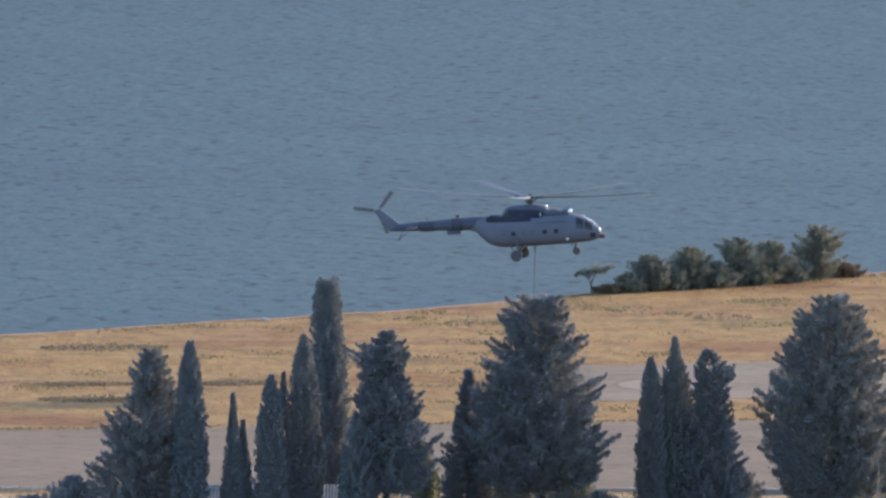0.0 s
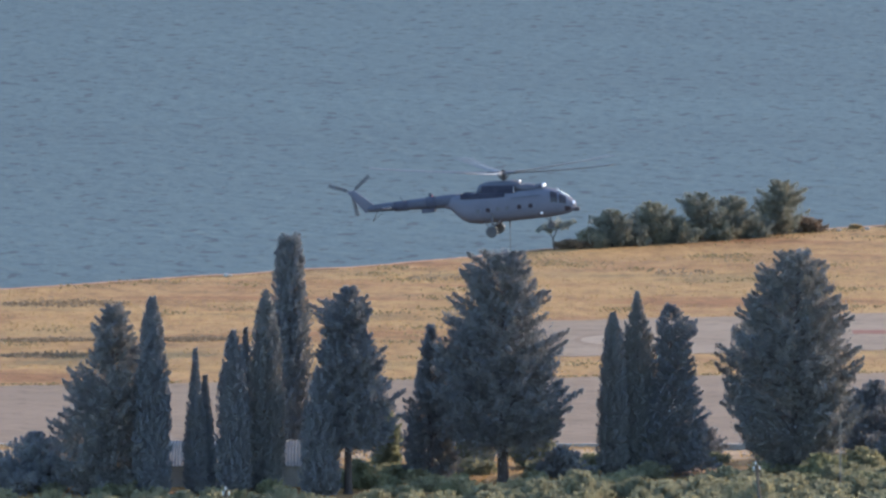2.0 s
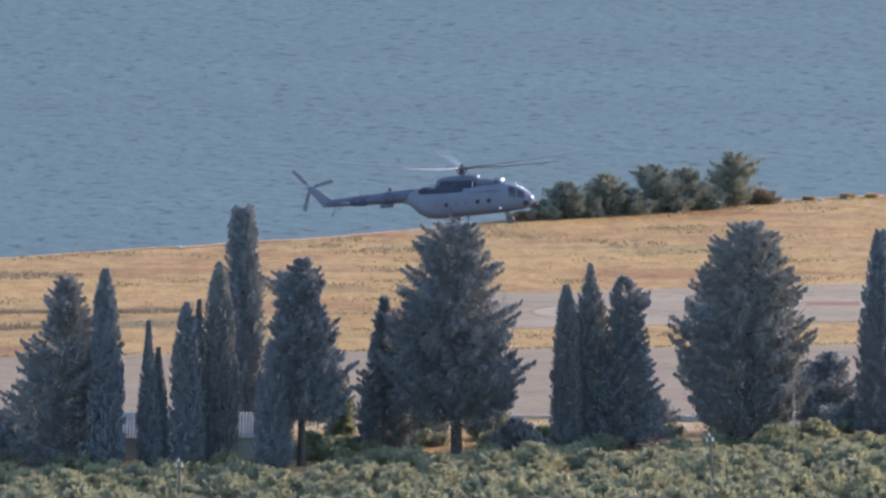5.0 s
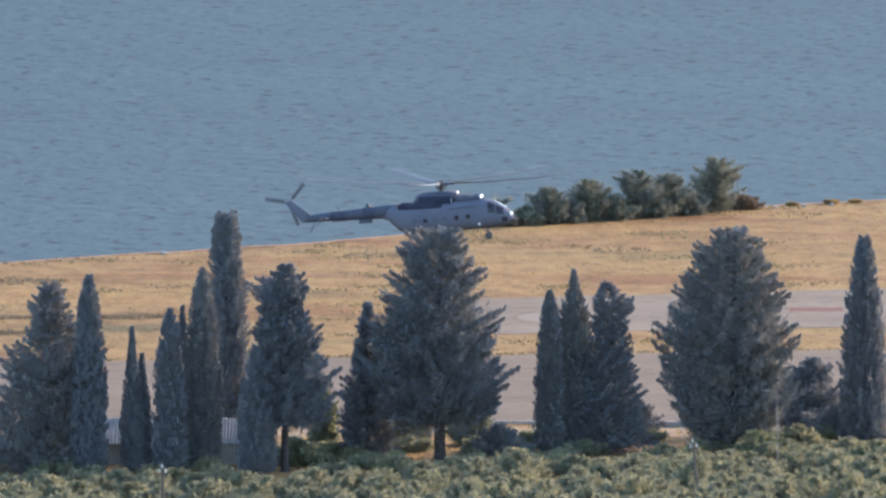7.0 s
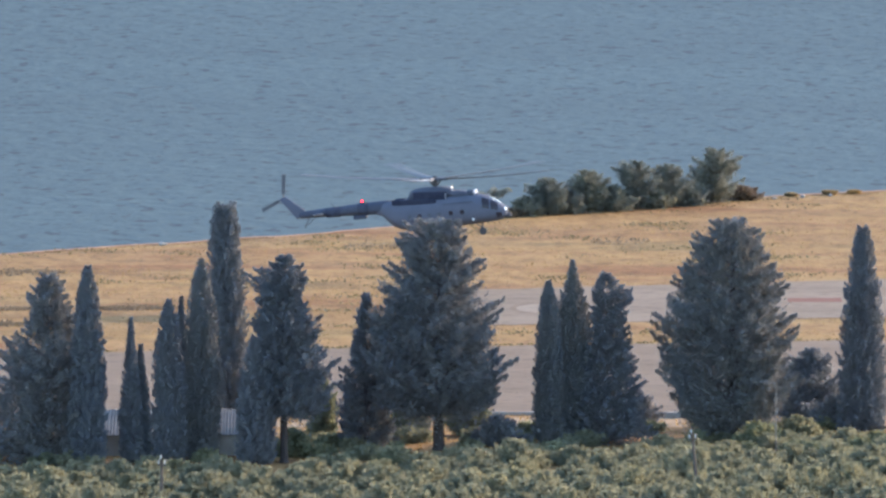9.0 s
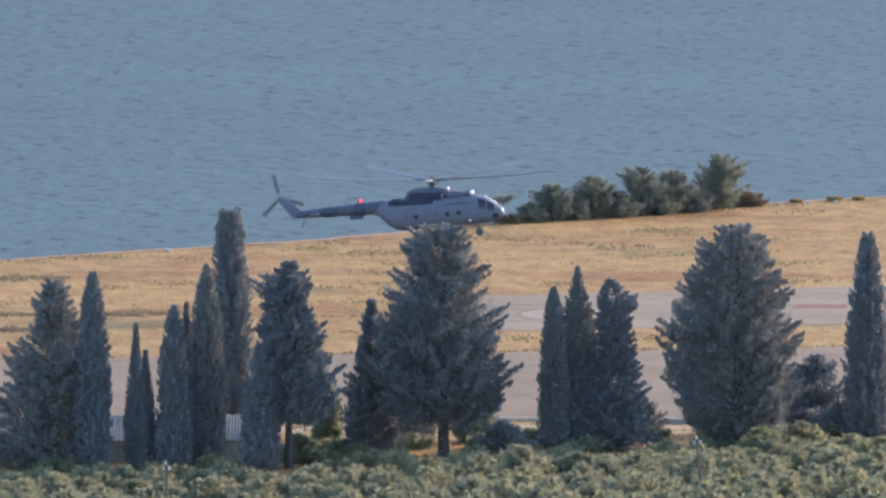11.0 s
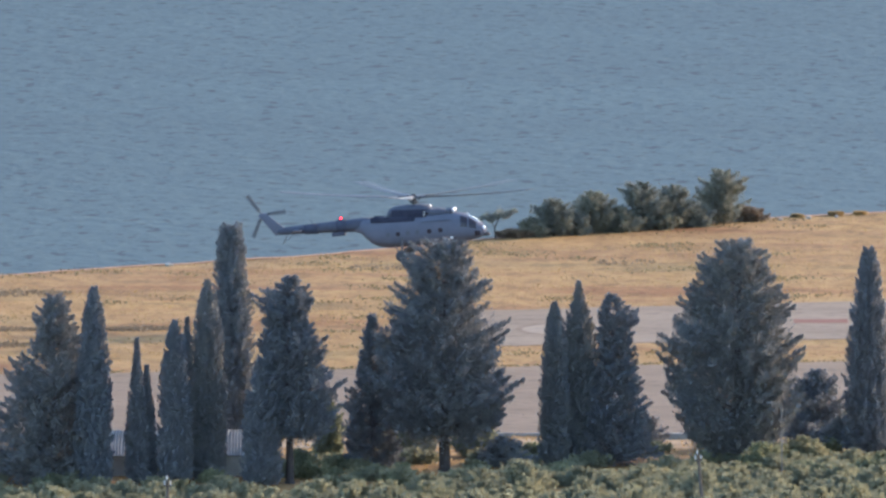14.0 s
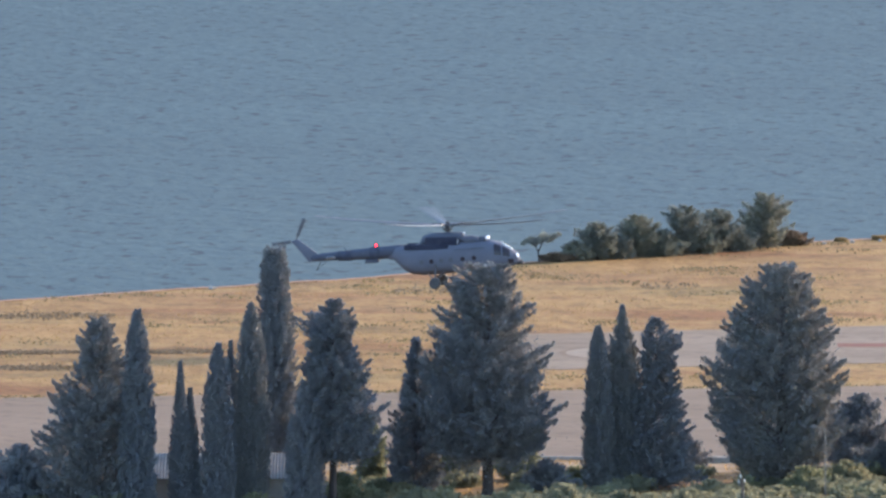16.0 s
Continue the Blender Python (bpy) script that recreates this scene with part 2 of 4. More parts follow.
def loft(bm, sections, n=28, power=2.4):
    """A body along x: sections of (x, y, z, half width, half height), each a rounded rectangle, closed at both ends."""
    rings = []
    for x, y, z, w, h in sections:
        ring = []
        for k in range(n):
            a = 2 * math.pi * k / n
            c, s = math.cos(a), math.sin(a)
            ring.append(bm.verts.new((x, y + w * math.copysign(abs(c) ** (2 / power), c), z + h * math.copysign(abs(s) ** (2 / power), s))))
        rings.append(ring)
    for a, b in zip(rings, rings[1:]):
        for k in range(n):
            bm.faces.new((a[k], a[(k + 1) % n], b[(k + 1) % n], b[k]))
    bm.faces.new(rings[0])
    bm.faces.new(rings[-1][::-1])
    return bm


def leaves_mesh(name, centre, way, length, width, rng):
    """Many small pointed sprays, each a folded kite."""
    n = len(centre)
    way = way / np.linalg.norm(way, axis=1)[:, None]
    side = np.cross(way, rng.normal(size=(n, 3)))
    side /= np.linalg.norm(side, axis=1)[:, None] + 1e-9
    up = np.cross(side, way)
    length, width = length[:, None], width[:, None]
    co = np.empty((n, 4, 3))
    co[:, 0] = centre - way * length * 0.5
    co[:, 1] = centre + side * width * 0.5 + up * width * 0.25
    co[:, 2] = centre + way * length * 0.5
    co[:, 3] = centre - side * width * 0.5 + up * width * 0.25
    me = bpy.data.meshes.new(name)
    me.vertices.add(4 * n)
    me.vertices.foreach_set("co", co.reshape(-1))
    me.loops.add(4 * n)
    me.loops.foreach_set("vertex_index", np.arange(4 * n, dtype=np.int32))
    me.polygons.add(n)
    me.polygons.foreach_set("loop_start", np.arange(0, 4 * n, 4, dtype=np.int32))
    me.update(calc_edges=True)
    me.validate()
    return me


# ================= the setting: ground, sea, tarmac =================
SHORE = [(-3000, 930.0), (-400, 960.0), (-120, 1013.0), (-44, 1082.3), (-37, 1088.7), (-22.2, 1102.4), (-7.9, 1115.1), (5.7, 1134.0),
         (15.6, 1144.0), (27, 1156.5), (30.9, 1159.5), (41.2, 1167.0), (120, 1215.0), (400, 1330.0), (3000, 1900.0)]


def shore_y(x):
    base = float(np.interp(x, [p[0] for p in SHORE], [p[1] for p in SHORE]))
    if abs(x) < 150:
        base += 1.1 * noise.noise((x * 0.22, 3.1, 0)) + 0.5 * noise.noise((x * 0.9, 7.7, 0))
    return base


def build_ground():
    xs = sorted({-3000, -2000, -1200, -700, -400, -250, -150, 150, 250, 400, 700, 1200, 2000, 3000} | {round(-120 + 1.2 * k, 2) for k in range(201)})
    rows_y = [-2500, -1200, -600, -350, -150, -40, -12, 3, 25, 70, 140, 230, 340, 430, 500, 600, 720, 840]
    rows_z = [0, 0, 8, 35, 62, 76, 78.3, 78.3, 74.0, 66.0, 54, 39, 22, 9, 2, 0, 0, 0]
    us = [0.3, 0.6, 0.8, 0.9, 0.95, 0.98, 0.99, 1.0]
    bm = bmesh.new()
    cols = []
    for x in xs:
        y1 = shore_y(x)
        fall = 1 / (1 + (x / 900.0) ** 2)
        col = [bm.verts.new((x, y, z * fall)) for y, z in zip(rows_y, rows_z)]
        col += [bm.verts.new((x, 840 + (y1 - 840) * u, 0.0 if u < 0.985 else 0.10 * noise.noise((x * 0.3, u * 50, 1)))) for u in us]
        cols.append(col)
    for a, b in zip(cols, cols[1:]):
        for k in range(len(a) - 1):
            bm.faces.new((a[k], b[k], b[k + 1], a[k + 1]))
    tagged(part("ground", bm, FIELD), "dry straw-coloured airfield grassland reaching down to the sea", "ground", kind="structure")
    bm = bmesh.new()
    cols = []
    for x in xs:
        y1 = shore_y(x)
        cols.append([bm.verts.new((x, y1 + dy + 0.2 * noise.noise((x, dz, 2)), dz)) for dy, dz in ((-0.9, 0.05), (-0.25, 0.10), (0.2, 0.0), (0.7, -0.7), (2.5, -2.2))])
    for a, b in zip(cols, cols[1:]):
        for k in range(4):
            bm.faces.new((a[k], b[k], b[k + 1], a[k + 1]))
    tagged(part("shore_bank", bm, BANK), "low crumbling reddish earth bank along the shore", "shore bank", kind="structure")
    bm = bmesh.new()
    for x, y in ((-12000, -3000), (12000, -3000), (12000, 16000), (-12000, 16000)):
        bm.verts.new((x, y, -1.2))
    bm.faces.new(bm.verts[:])
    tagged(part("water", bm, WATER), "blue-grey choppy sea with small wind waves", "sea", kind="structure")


def slab(name, outline, z, mat, label, category):
    """A paved sheet with a real edge, from its outline."""
    bm = bmesh.new()
    top = [bm.verts.new((x, y, z)) for x, y in outline]
    low = [bm.verts.new((x, y, -0.15)) for x, y in outline]
    bm.faces.new(top)
    for k in range(len(top)):
        j = (k + 1) % len(top)
        bm.faces.new((top[k], low[k], low[j], top[j]))
    return tagged(part(name, bm, mat), label, category, kind="structure")


def ragged(x0, x1, y0, y1, step=1.0, amp=0.5, seed=0.0):
    """An edge line from (x0, y0) to (x1, y1) that wanders a little."""
    n = max(2, int(abs(x1 - x0) / step))
    return [(x0 + (x1 - x0) * k / n, y0 + (y1 - y0) * k / n + amp * noise.noise((k * 0.37, seed, 0)) + 0.4 * amp * noise.noise((k * 1.7, seed, 5))) for k in range(n + 1)]


def build_paving():
    slab("tarmac_apron", ragged(-140, 140, 932.0, 934.0, 1.2, 1.2, 1.0) + ragged(140, -140, 1019.0, 967.0, 1.2, 0.9, 2.0), 0.03, TARMAC,
         "worn pinkish-grey tarmac apron with patched stains", "apron")
    pad = ragged(2.0, 120, 1013.5, 1044.0, 1.2, 0.9, 3.0) + ragged(120, 2.0, 1088.0, 1050.0, 1.2, 0.9, 4.0)
    slab("concrete_pad", pad, 0.034, CONCRETE, "weathered concrete landing pad in the dry grass", "landing pad")
    bm = bmesh.new()
    ring = [[bm.verts.new((10.9 + r * math.cos(a), 1031.0 + 1.55 * r * math.sin(a), 0.040)) for a in np.linspace(0, 2 * math.pi, 49)[:-1]] for r in (3.75, 4.25)]
    for k in range(48):
        bm.faces.new((ring[0][k], ring[0][(k + 1) % 48], ring[1][(k + 1) % 48], ring[1][k]))
    tagged(part("pad_ring", bm, TARMAC), "dark painted ring round a pale helipad circle", "pad marking", kind="structure")
    bm = bmesh.new()
    bm.faces.new([bm.verts.new((10.9 + 3.7 * math.cos(a), 1031.0 + 1.55 * 3.7 * math.sin(a), 0.040)) for a in np.linspace(0, 2 * math.pi, 49)[:-1]])
    tagged(part("pad_circle", bm, PALE_PAINT), "faded pale painted helipad circle on concrete", "pad marking", kind="structure")
    slab("red_marking", ragged(28.9, 33.2, 1037.4, 1037.8, 0.6, 0.8, 5.0) + ragged(33.2, 28.9, 1041.4, 1040.8, 0.6, 0.8, 6.0), 0.040, RED_PAINT,
         "faded red painted patch on the concrete pad", "pad marking")
    slab("dirt_verge", ragged(-140, 140, 922.0, 924.0, 1.2, 1.5, 7.0) + ragged(140, -140, 931.0, 929.0, 1.2, 0.6, 8.0), 0.02, DIRT,
         "pale bare dirt verge beside the apron", "verge")
    kerb = tagged(part("kerb", boxed(-62, 70, 932.0, 932.3, -0.1, 0.05), DIRT), "pale concrete kerb stones along the apron edge", "kerb", kind="structure")
    shape = None
    for k in range(-30, 34):
        m = pose(k * 2.0, 932.6 + 0.02 * noise.noise((k * 1.3, 0, 0)), 0.02 * noise.noise((k * 1.7, 3, 0)), 0, 0, 0.4 * noise.noise((k * 2.1, 5, 0)))
        if shape is None:
            shape = part("kerb_stone", boxed(0.0, 1.96, 0.0, 0.25, -0.05, 0.22, 0.02), STONE, kerb, at=m)
        else:
            piece = new("kerb_stone", shape.data)
            piece.parent, piece.matrix_basis = kerb, m


build_ground()
build_paving()


# ================= plants =================
def radius_at(profile, u, c):
    """The crown's reach at height share u, towards c = -1 (left) to 1 (right)."""
    hs = [p[0] for p in profile]
    left, right = np.interp(u, hs, [p[1] for p in profile]), np.interp(u, hs, [p[2] for p in profile])
    return left + (right - left) * (c * 0.5 + 0.5)


def build_tree(name, x, y, h, profile, mat, label, category, clear=0.3, nb=200, per=14, rise=0.35, leaf=0.15, trunk=0.22, seed=1,
               lean=0.0, z=0.0, group="", jag=0.3, tiers=0.0, up=0.5, tuft=0.2, tongues=False):
    """A tapered trunk with limbs, and a crown of many small sprays, held in tufts along the limbs."""
    rng = np.random.default_rng(seed)
    thing = new(name)
    thing.location = (x, y, z)
    tagged(thing, label, category, group)
    bm = bmesh.new()
    bends = [(0, 0, 0)]
    for k in range(1, 6):
        u = k / 5
        bends.append((lean * u * h + 0.05 * rng.normal(), 0.05 * rng.normal(), h * 0.93 * u))
    for k, (p, q) in enumerate(zip(bends, bends[1:])):
        rod(bm, p, q, trunk * (1 - 0.18 * k), trunk * (1 - 0.18 * (k + 1)) + 0.01, 8)
    rod(bm, (0, 0, -0.3), (0, 0, 0.25), trunk * 1.5, trunk, 8)
    cs, ws, ls = [], [], []
    for k in range(nb):
        u = min(clear / h + (1 - clear / h) * (k + rng.random()) / nb, 0.995)
        az = k * 2.39996 + rng.normal() * 0.4
        c, s = math.cos(az), math.sin(az)
        full = radius_at(profile, u, c)
        lumps = noise.noise((c * 1.3 + seed * 3.7, s * 1.3, u * h * 0.5))
        stray = tongues and k % 4 == 0 and full > 0.5
        if stray:
            reach = full * (1.0 + 0.15 * rng.random() + 0.10 * lumps)
        elif tongues:
            reach = full * (0.82 + 0.19 * rng.random() + 0.24 * lumps)
        else:
            reach = full * (1 - jag * 0.55 + jag * rng.random() ** 1.5 + 0.5 * jag * lumps)
        if tiers and not stray:
            reach *= 1 - 0.5 * tiers + tiers * (0.5 + 0.5 * math.sin(2 * math.pi * u * h / 1.75 + 2.2 * math.sin(az * 2 + seed)))
        reach = max(reach, 0.05)
        base = np.array((lean * u * h, 0, max(u * h - rise * reach, 0.15, 0.9 * clear)))
        tip = np.array((lean * u * h + c * reach, s * reach * 0.95, u * (h - 0.3 * tuft * up)))
        if stray:
            tip[2] += 0.12 + 0.2 * rng.random()
        if k % 3 == 0 and reach > 0.9:
            rod(bm, base, base + (tip - base) * 0.8, 0.012 * reach + 0.025, 0.012, 5)
        side = np.array((-s, c, 0.0))
        along = tip - base
        span = float(np.linalg.norm(along)) + 1e-6
        m = 5 + int(9.0 * reach)
        t = 0.12 + 0.88 * rng.random(m) ** 0.7
        if stray:
            t = 0.5 + 0.5 * rng.random(m) ** 0.8
        t[0] = 0.97
        # twigs leave the limb to both sides and upwards, each a tapering pointed spray
        open_out = 0.30 if stray else 0.65
        twig = along / span * 0.8 + side * (rng.normal(size=m) * open_out)[:, None]
        twig[:, 2] += up * (0.25 + 0.45 * rng.random(m))
        twig[0] = along / span + np.array((0, 0, 0.4 * up))
        twig /= np.linalg.norm(twig, axis=1)[:, None]
        reach_out = (0.26 + 0.16 * reach * (1.2 - t) * rng.random(m)) * min(1.0, 0.45 + full) * (0.8 + 1.2 * tuft)
        if stray:
            reach_out *= 1.25 - 0.45 * t
        start = base + along * t[:, None] + side * (rng.normal(size=m) * 0.12 * reach * (1.1 - t))[:, None]
        start[:, 2] += rng.normal(size=m) * (0.03 + 0.05 * reach * (1.1 - t))
        n = per
        q = rng.random((m, n)) ** 0.85
        fat = (0.012 + (0.05 + 0.22 * reach_out)[:, None] * (1.0 - q)) * (0.62 if stray else 1.0)
        p = start[:, None, :] + twig[:, None, :] * (reach_out[:, None] * q)[:, :, None] + rng.normal(size=(m, n, 3)) * fat[:, :, None] * (tuft / 0.19)
        p = p.reshape(-1, 3)
        # inner sprays close the crown between the limbs
        k_in = int((0.1 if stray else 0.55) * len(p))
        ti = 0.35 + 0.5 * rng.random(k_in)
        inner = base + along * ti[:, None] + side * (rng.normal(size=k_in) * 0.2 * reach)[:, None]
        inner[:, 2] += rng.normal(size=k_in) * 0.16 * reach
        p = np.concatenate([p, inner])
        p[:, 2] = np.where(p[:, 2] > h, h + 0.6 * (p[:, 2] - h), np.maximum(p[:, 2], 0.05))
        d = np.concatenate([np.repeat(twig, n, 0) * 1.2, np.tile(along / span, (k_in, 1))]) + np.array((0, 0, 0.3 * up)) + rng.normal(size=p.shape) * 0.4
        cs.append(p), ws.append(d), ls.append(leaf * (0.6 + 0.8 * rng.random(len(p))))
    part("trunk", bm, BARK, thing)
    cs, ws, ls = np.concatenate(cs), np.concatenate(ws), np.concatenate(ls)
    crown = new("crown", leaves_mesh("crown", cs, ws, ls, ls * (0.5 + 0.3 * rng.random(len(ls))), rng))
    crown.data.materials.append(mat)
    crown.parent = thing
    return thing


def columnar(x, y, h, r, seed, label, top=0.15, nb=None, shape=None, jag=0.22):
    """A narrow upright cypress."""
    prof = shape or [(0.0, r * 0.85, r * 0.85), (0.12, r, r), (0.45, r * 0.97, r * 0.97), (0.7, r * 0.76, r * 0.76), (0.88, r * 0.46, r * 0.46), (1.0, top, top)]
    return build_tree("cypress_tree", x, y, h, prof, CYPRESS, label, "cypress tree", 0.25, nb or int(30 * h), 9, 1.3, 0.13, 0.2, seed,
                      group="row of cypresses", jag=0.6 * jag, up=1.8, tuft=0.11)


def spreading(x, y, h, prof, seed, label, clear=0.5, nb=300, trunk=0.32, tiers=0.06, lean=0.0):
    """A broad old cypress with layered, spreading limbs."""
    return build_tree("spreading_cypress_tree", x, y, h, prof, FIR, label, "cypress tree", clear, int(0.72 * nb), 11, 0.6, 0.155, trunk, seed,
                      lean=lean, group="row of cypresses", tiers=tiers, up=0.9, tuft=0.19, tongues=True)


def build_cypress_row():
    spreading(-25.9, 894.5, 13.0, [(0, 4.2, 3.0), (0.35, 4.2, 3.4), (0.55, 3.3, 3.8), (0.64, 2.7, 3.6), (0.72, 1.4, 2.2), (0.85, 1.5, 1.8), (0.95, 0.9, 0.9), (1, 0.4, 0.4)], 11,
              "broad dark green spreading cypress with drooping layered branches", nb=330)
    columnar(-23.1, 892.3, 13.75, 1.3, 12, "tall dark green columnar cypress beside a spreading one")
    columnar(-20.2, 894.5, 10.0, 0.85, 13, "small slender pointed dark cypress", 0.08, shape=[(0, 0.8, 0.8), (0.3, 0.8, 0.8), (0.55, 0.6, 0.6), (0.75, 0.32, 0.32), (1, 0.06, 0.06)])
    columnar(-19.55, 895.2, 8.1, 0.78, 14, "short slender pointed dark cypress", 0.08, shape=[(0, 0.75, 0.75), (0.3, 0.72, 0.72), (0.6, 0.5, 0.5), (0.8, 0.25, 0.25), (1, 0.06, 0.06)])
    columnar(-17.6, 894.5, 11.25, 1.22, 15, "dense dark columnar cypress with a rounded top", 0.1)
    columnar(-16.8, 898.0, 11.2, 0.40, 16, "thin young cypress behind its dense neighbour", 0.04)
    columnar(-15.4, 896.7, 13.9, 1.35, 17, "dense dark columnar cypress with a tapering top", 0.1)
    columnar(-13.95, 912.0, 16.75, 1.5, 18, "tallest cypress of the row, columnar, with a forked blunt top", 0.3, None,
             [(0, 1.3, 1.5), (0.15, 1.6, 1.7), (0.5, 1.5, 1.6), (0.75, 1.25, 1.15), (0.9, 1.05, 0.95), (0.96, 0.8, 0.85), (1, 0.5, 0.65)], 0.45)
    columnar(-11.6, 893.6, 8.8, 1.4, 19, "short dense dark cypress with a rounded top", 0.2)
    spreading(-9.7, 894.5, 14.3, [(0.16, 0.7, 1.6), (0.25, 1.2, 3.0), (0.38, 1.6, 3.5), (0.5, 2.0, 3.3), (0.6, 1.8, 2.0), (0.66, 2.1, 2.9), (0.76, 1.7, 1.4), (0.84, 1.9, 1.4), (0.9, 2.3, 1.4), (0.96, 0.6, 0.8), (1, 0.2, 0.3)], 20,
              "spreading dark cypress with a bare lower trunk", 3.5, 340, 0.30)
    spreading(-4.1, 906.8, 10.7, [(0, 1.8, 1.9), (0.2, 2.1, 2.1), (0.4, 1.9, 2.1), (0.6, 1.3, 1.6), (0.8, 0.8, 0.8), (0.92, 0.4, 0.3), (1, 0.15, 0.15)], 21,
              "smaller pointed cypress beside the broad one", 0.3, 240, 0.2)
    spreading(0.95, 904.2, 16.1, [(0.12, 1.5, 1.0), (0.17, 3.8, 2.9), (0.25, 4.6, 4.4), (0.36, 5.4, 5.6), (0.45, 5.4, 4.3), (0.6, 4.4, 4.1), (0.68, 3.8, 3.9), (0.73, 4.3, 2.8), (0.82, 2.7, 3.1), (0.9, 2.8, 2.0), (0.97, 2.1, 1.6), (1, 1.4, 1.1)], 22,
              "broad tall cypress with layered jagged limbs and a bare trunk", 2.7, 400, 0.42)
    columnar(8.6, 909.3, 11.4, 1.1, 23, "slender dark cypress in a close group", 0.1, jag=0.3)
    columnar(10.3, 910.9, 12.75, 1.65, 24, "dark pointed cypress in a close group", 0.05, None, [(0, 1.5, 1.5), (0.15, 1.65, 1.65), (0.6, 1.4, 1.35), (0.78, 0.95, 0.95), (0.88, 0.45, 0.45), (1, 0.06, 0.06)], 0.4)
    spreading(12.6, 910.0, 11.9, [(0, 2.2, 3.4), (0.2, 2.0, 2.9), (0.4, 1.7, 2.6), (0.65, 1.1, 2.0), (0.8, 0.9, 1.3), (0.88, 0.9, 2.3), (0.95, 0.6, 0.6), (1, 0.2, 0.2)], 25,
              "loose spreading cypress at the edge of a close group", 0.3, 270, 0.24)
    spreading(21.5, 911.3, 15.6, [(0, 1.6, 1.2), (0.1, 3.4, 2.8), (0.2, 4.6, 4.3), (0.34, 5.0, 4.6), (0.47, 5.4, 4.4), (0.62, 4.8, 4.0), (0.8, 3.5, 2.9), (0.92, 2.6, 1.9), (1, 0.9, 0.8)], 26,
              "huge broad oval cypress with dense dark foliage", 0.8, 430, 0.45, 0.03)
    columnar(30.8, 918.2, 14.6, 1.8, 27, "tall dark cypress with a blunt shaggy top", 0.5, None, [(0, 1.5, 1.5), (0.1, 1.8, 1.8), (0.45, 1.65, 1.6), (0.7, 1.2, 1.2), (0.9, 0.72, 0.72), (1, 0.35, 0.35)], 0.4)


def small_bush(name, x, y, h, r, mat, label, seed, category="bush", nb=60, per=8, leaf=0.17, group=""):
    prof = [(f, r * g, r * g) for f, g in ((0, 0.8), (0.3, 1.0), (0.55, 0.92), (0.75, 0.72), (0.9, 0.42), (1, 0.12))]
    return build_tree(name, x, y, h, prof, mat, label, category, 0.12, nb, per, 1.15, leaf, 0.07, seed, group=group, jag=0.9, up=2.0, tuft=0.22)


def build_bushes():
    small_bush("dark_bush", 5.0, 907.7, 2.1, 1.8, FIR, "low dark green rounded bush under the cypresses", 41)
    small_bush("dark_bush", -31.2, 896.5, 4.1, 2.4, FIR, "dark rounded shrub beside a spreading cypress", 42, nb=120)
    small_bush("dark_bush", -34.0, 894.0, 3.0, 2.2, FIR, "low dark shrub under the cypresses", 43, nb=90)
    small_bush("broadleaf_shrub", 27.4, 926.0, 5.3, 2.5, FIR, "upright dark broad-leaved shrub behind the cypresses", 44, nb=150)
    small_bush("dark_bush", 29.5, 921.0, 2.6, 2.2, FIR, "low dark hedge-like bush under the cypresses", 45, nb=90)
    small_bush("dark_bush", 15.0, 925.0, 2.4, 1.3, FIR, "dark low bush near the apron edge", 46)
    small_bush("green_bush", -1.2, 915.0, 2.3, 1.6, GREEN, "light yellow-green bush behind the trunks", 47)
    small_bush("green_bush", -7.2, 914.0, 4.2, 1.1, GREEN, "tall light green shrub between the cypresses", 48, nb=100)
    small_bush("green_bush", 3.4, 916.0, 2.6, 1.6, GREEN, "light green bush behind the broad cypress", 49)
    small_bush("green_bush", 22.9, 906.0, 1.8, 1.6, GREEN, "light green bush beside the lamp post", 50)
    small_bush("green_bush", 26.0, 910.0, 1.9, 1.6, OLIVE, "grey-green bush beside the lamp post", 51)
    small_bush("green_bush", -9.0, 899.0, 2.0, 1.3, GREEN, "light green bush under the bare trunk", 52)


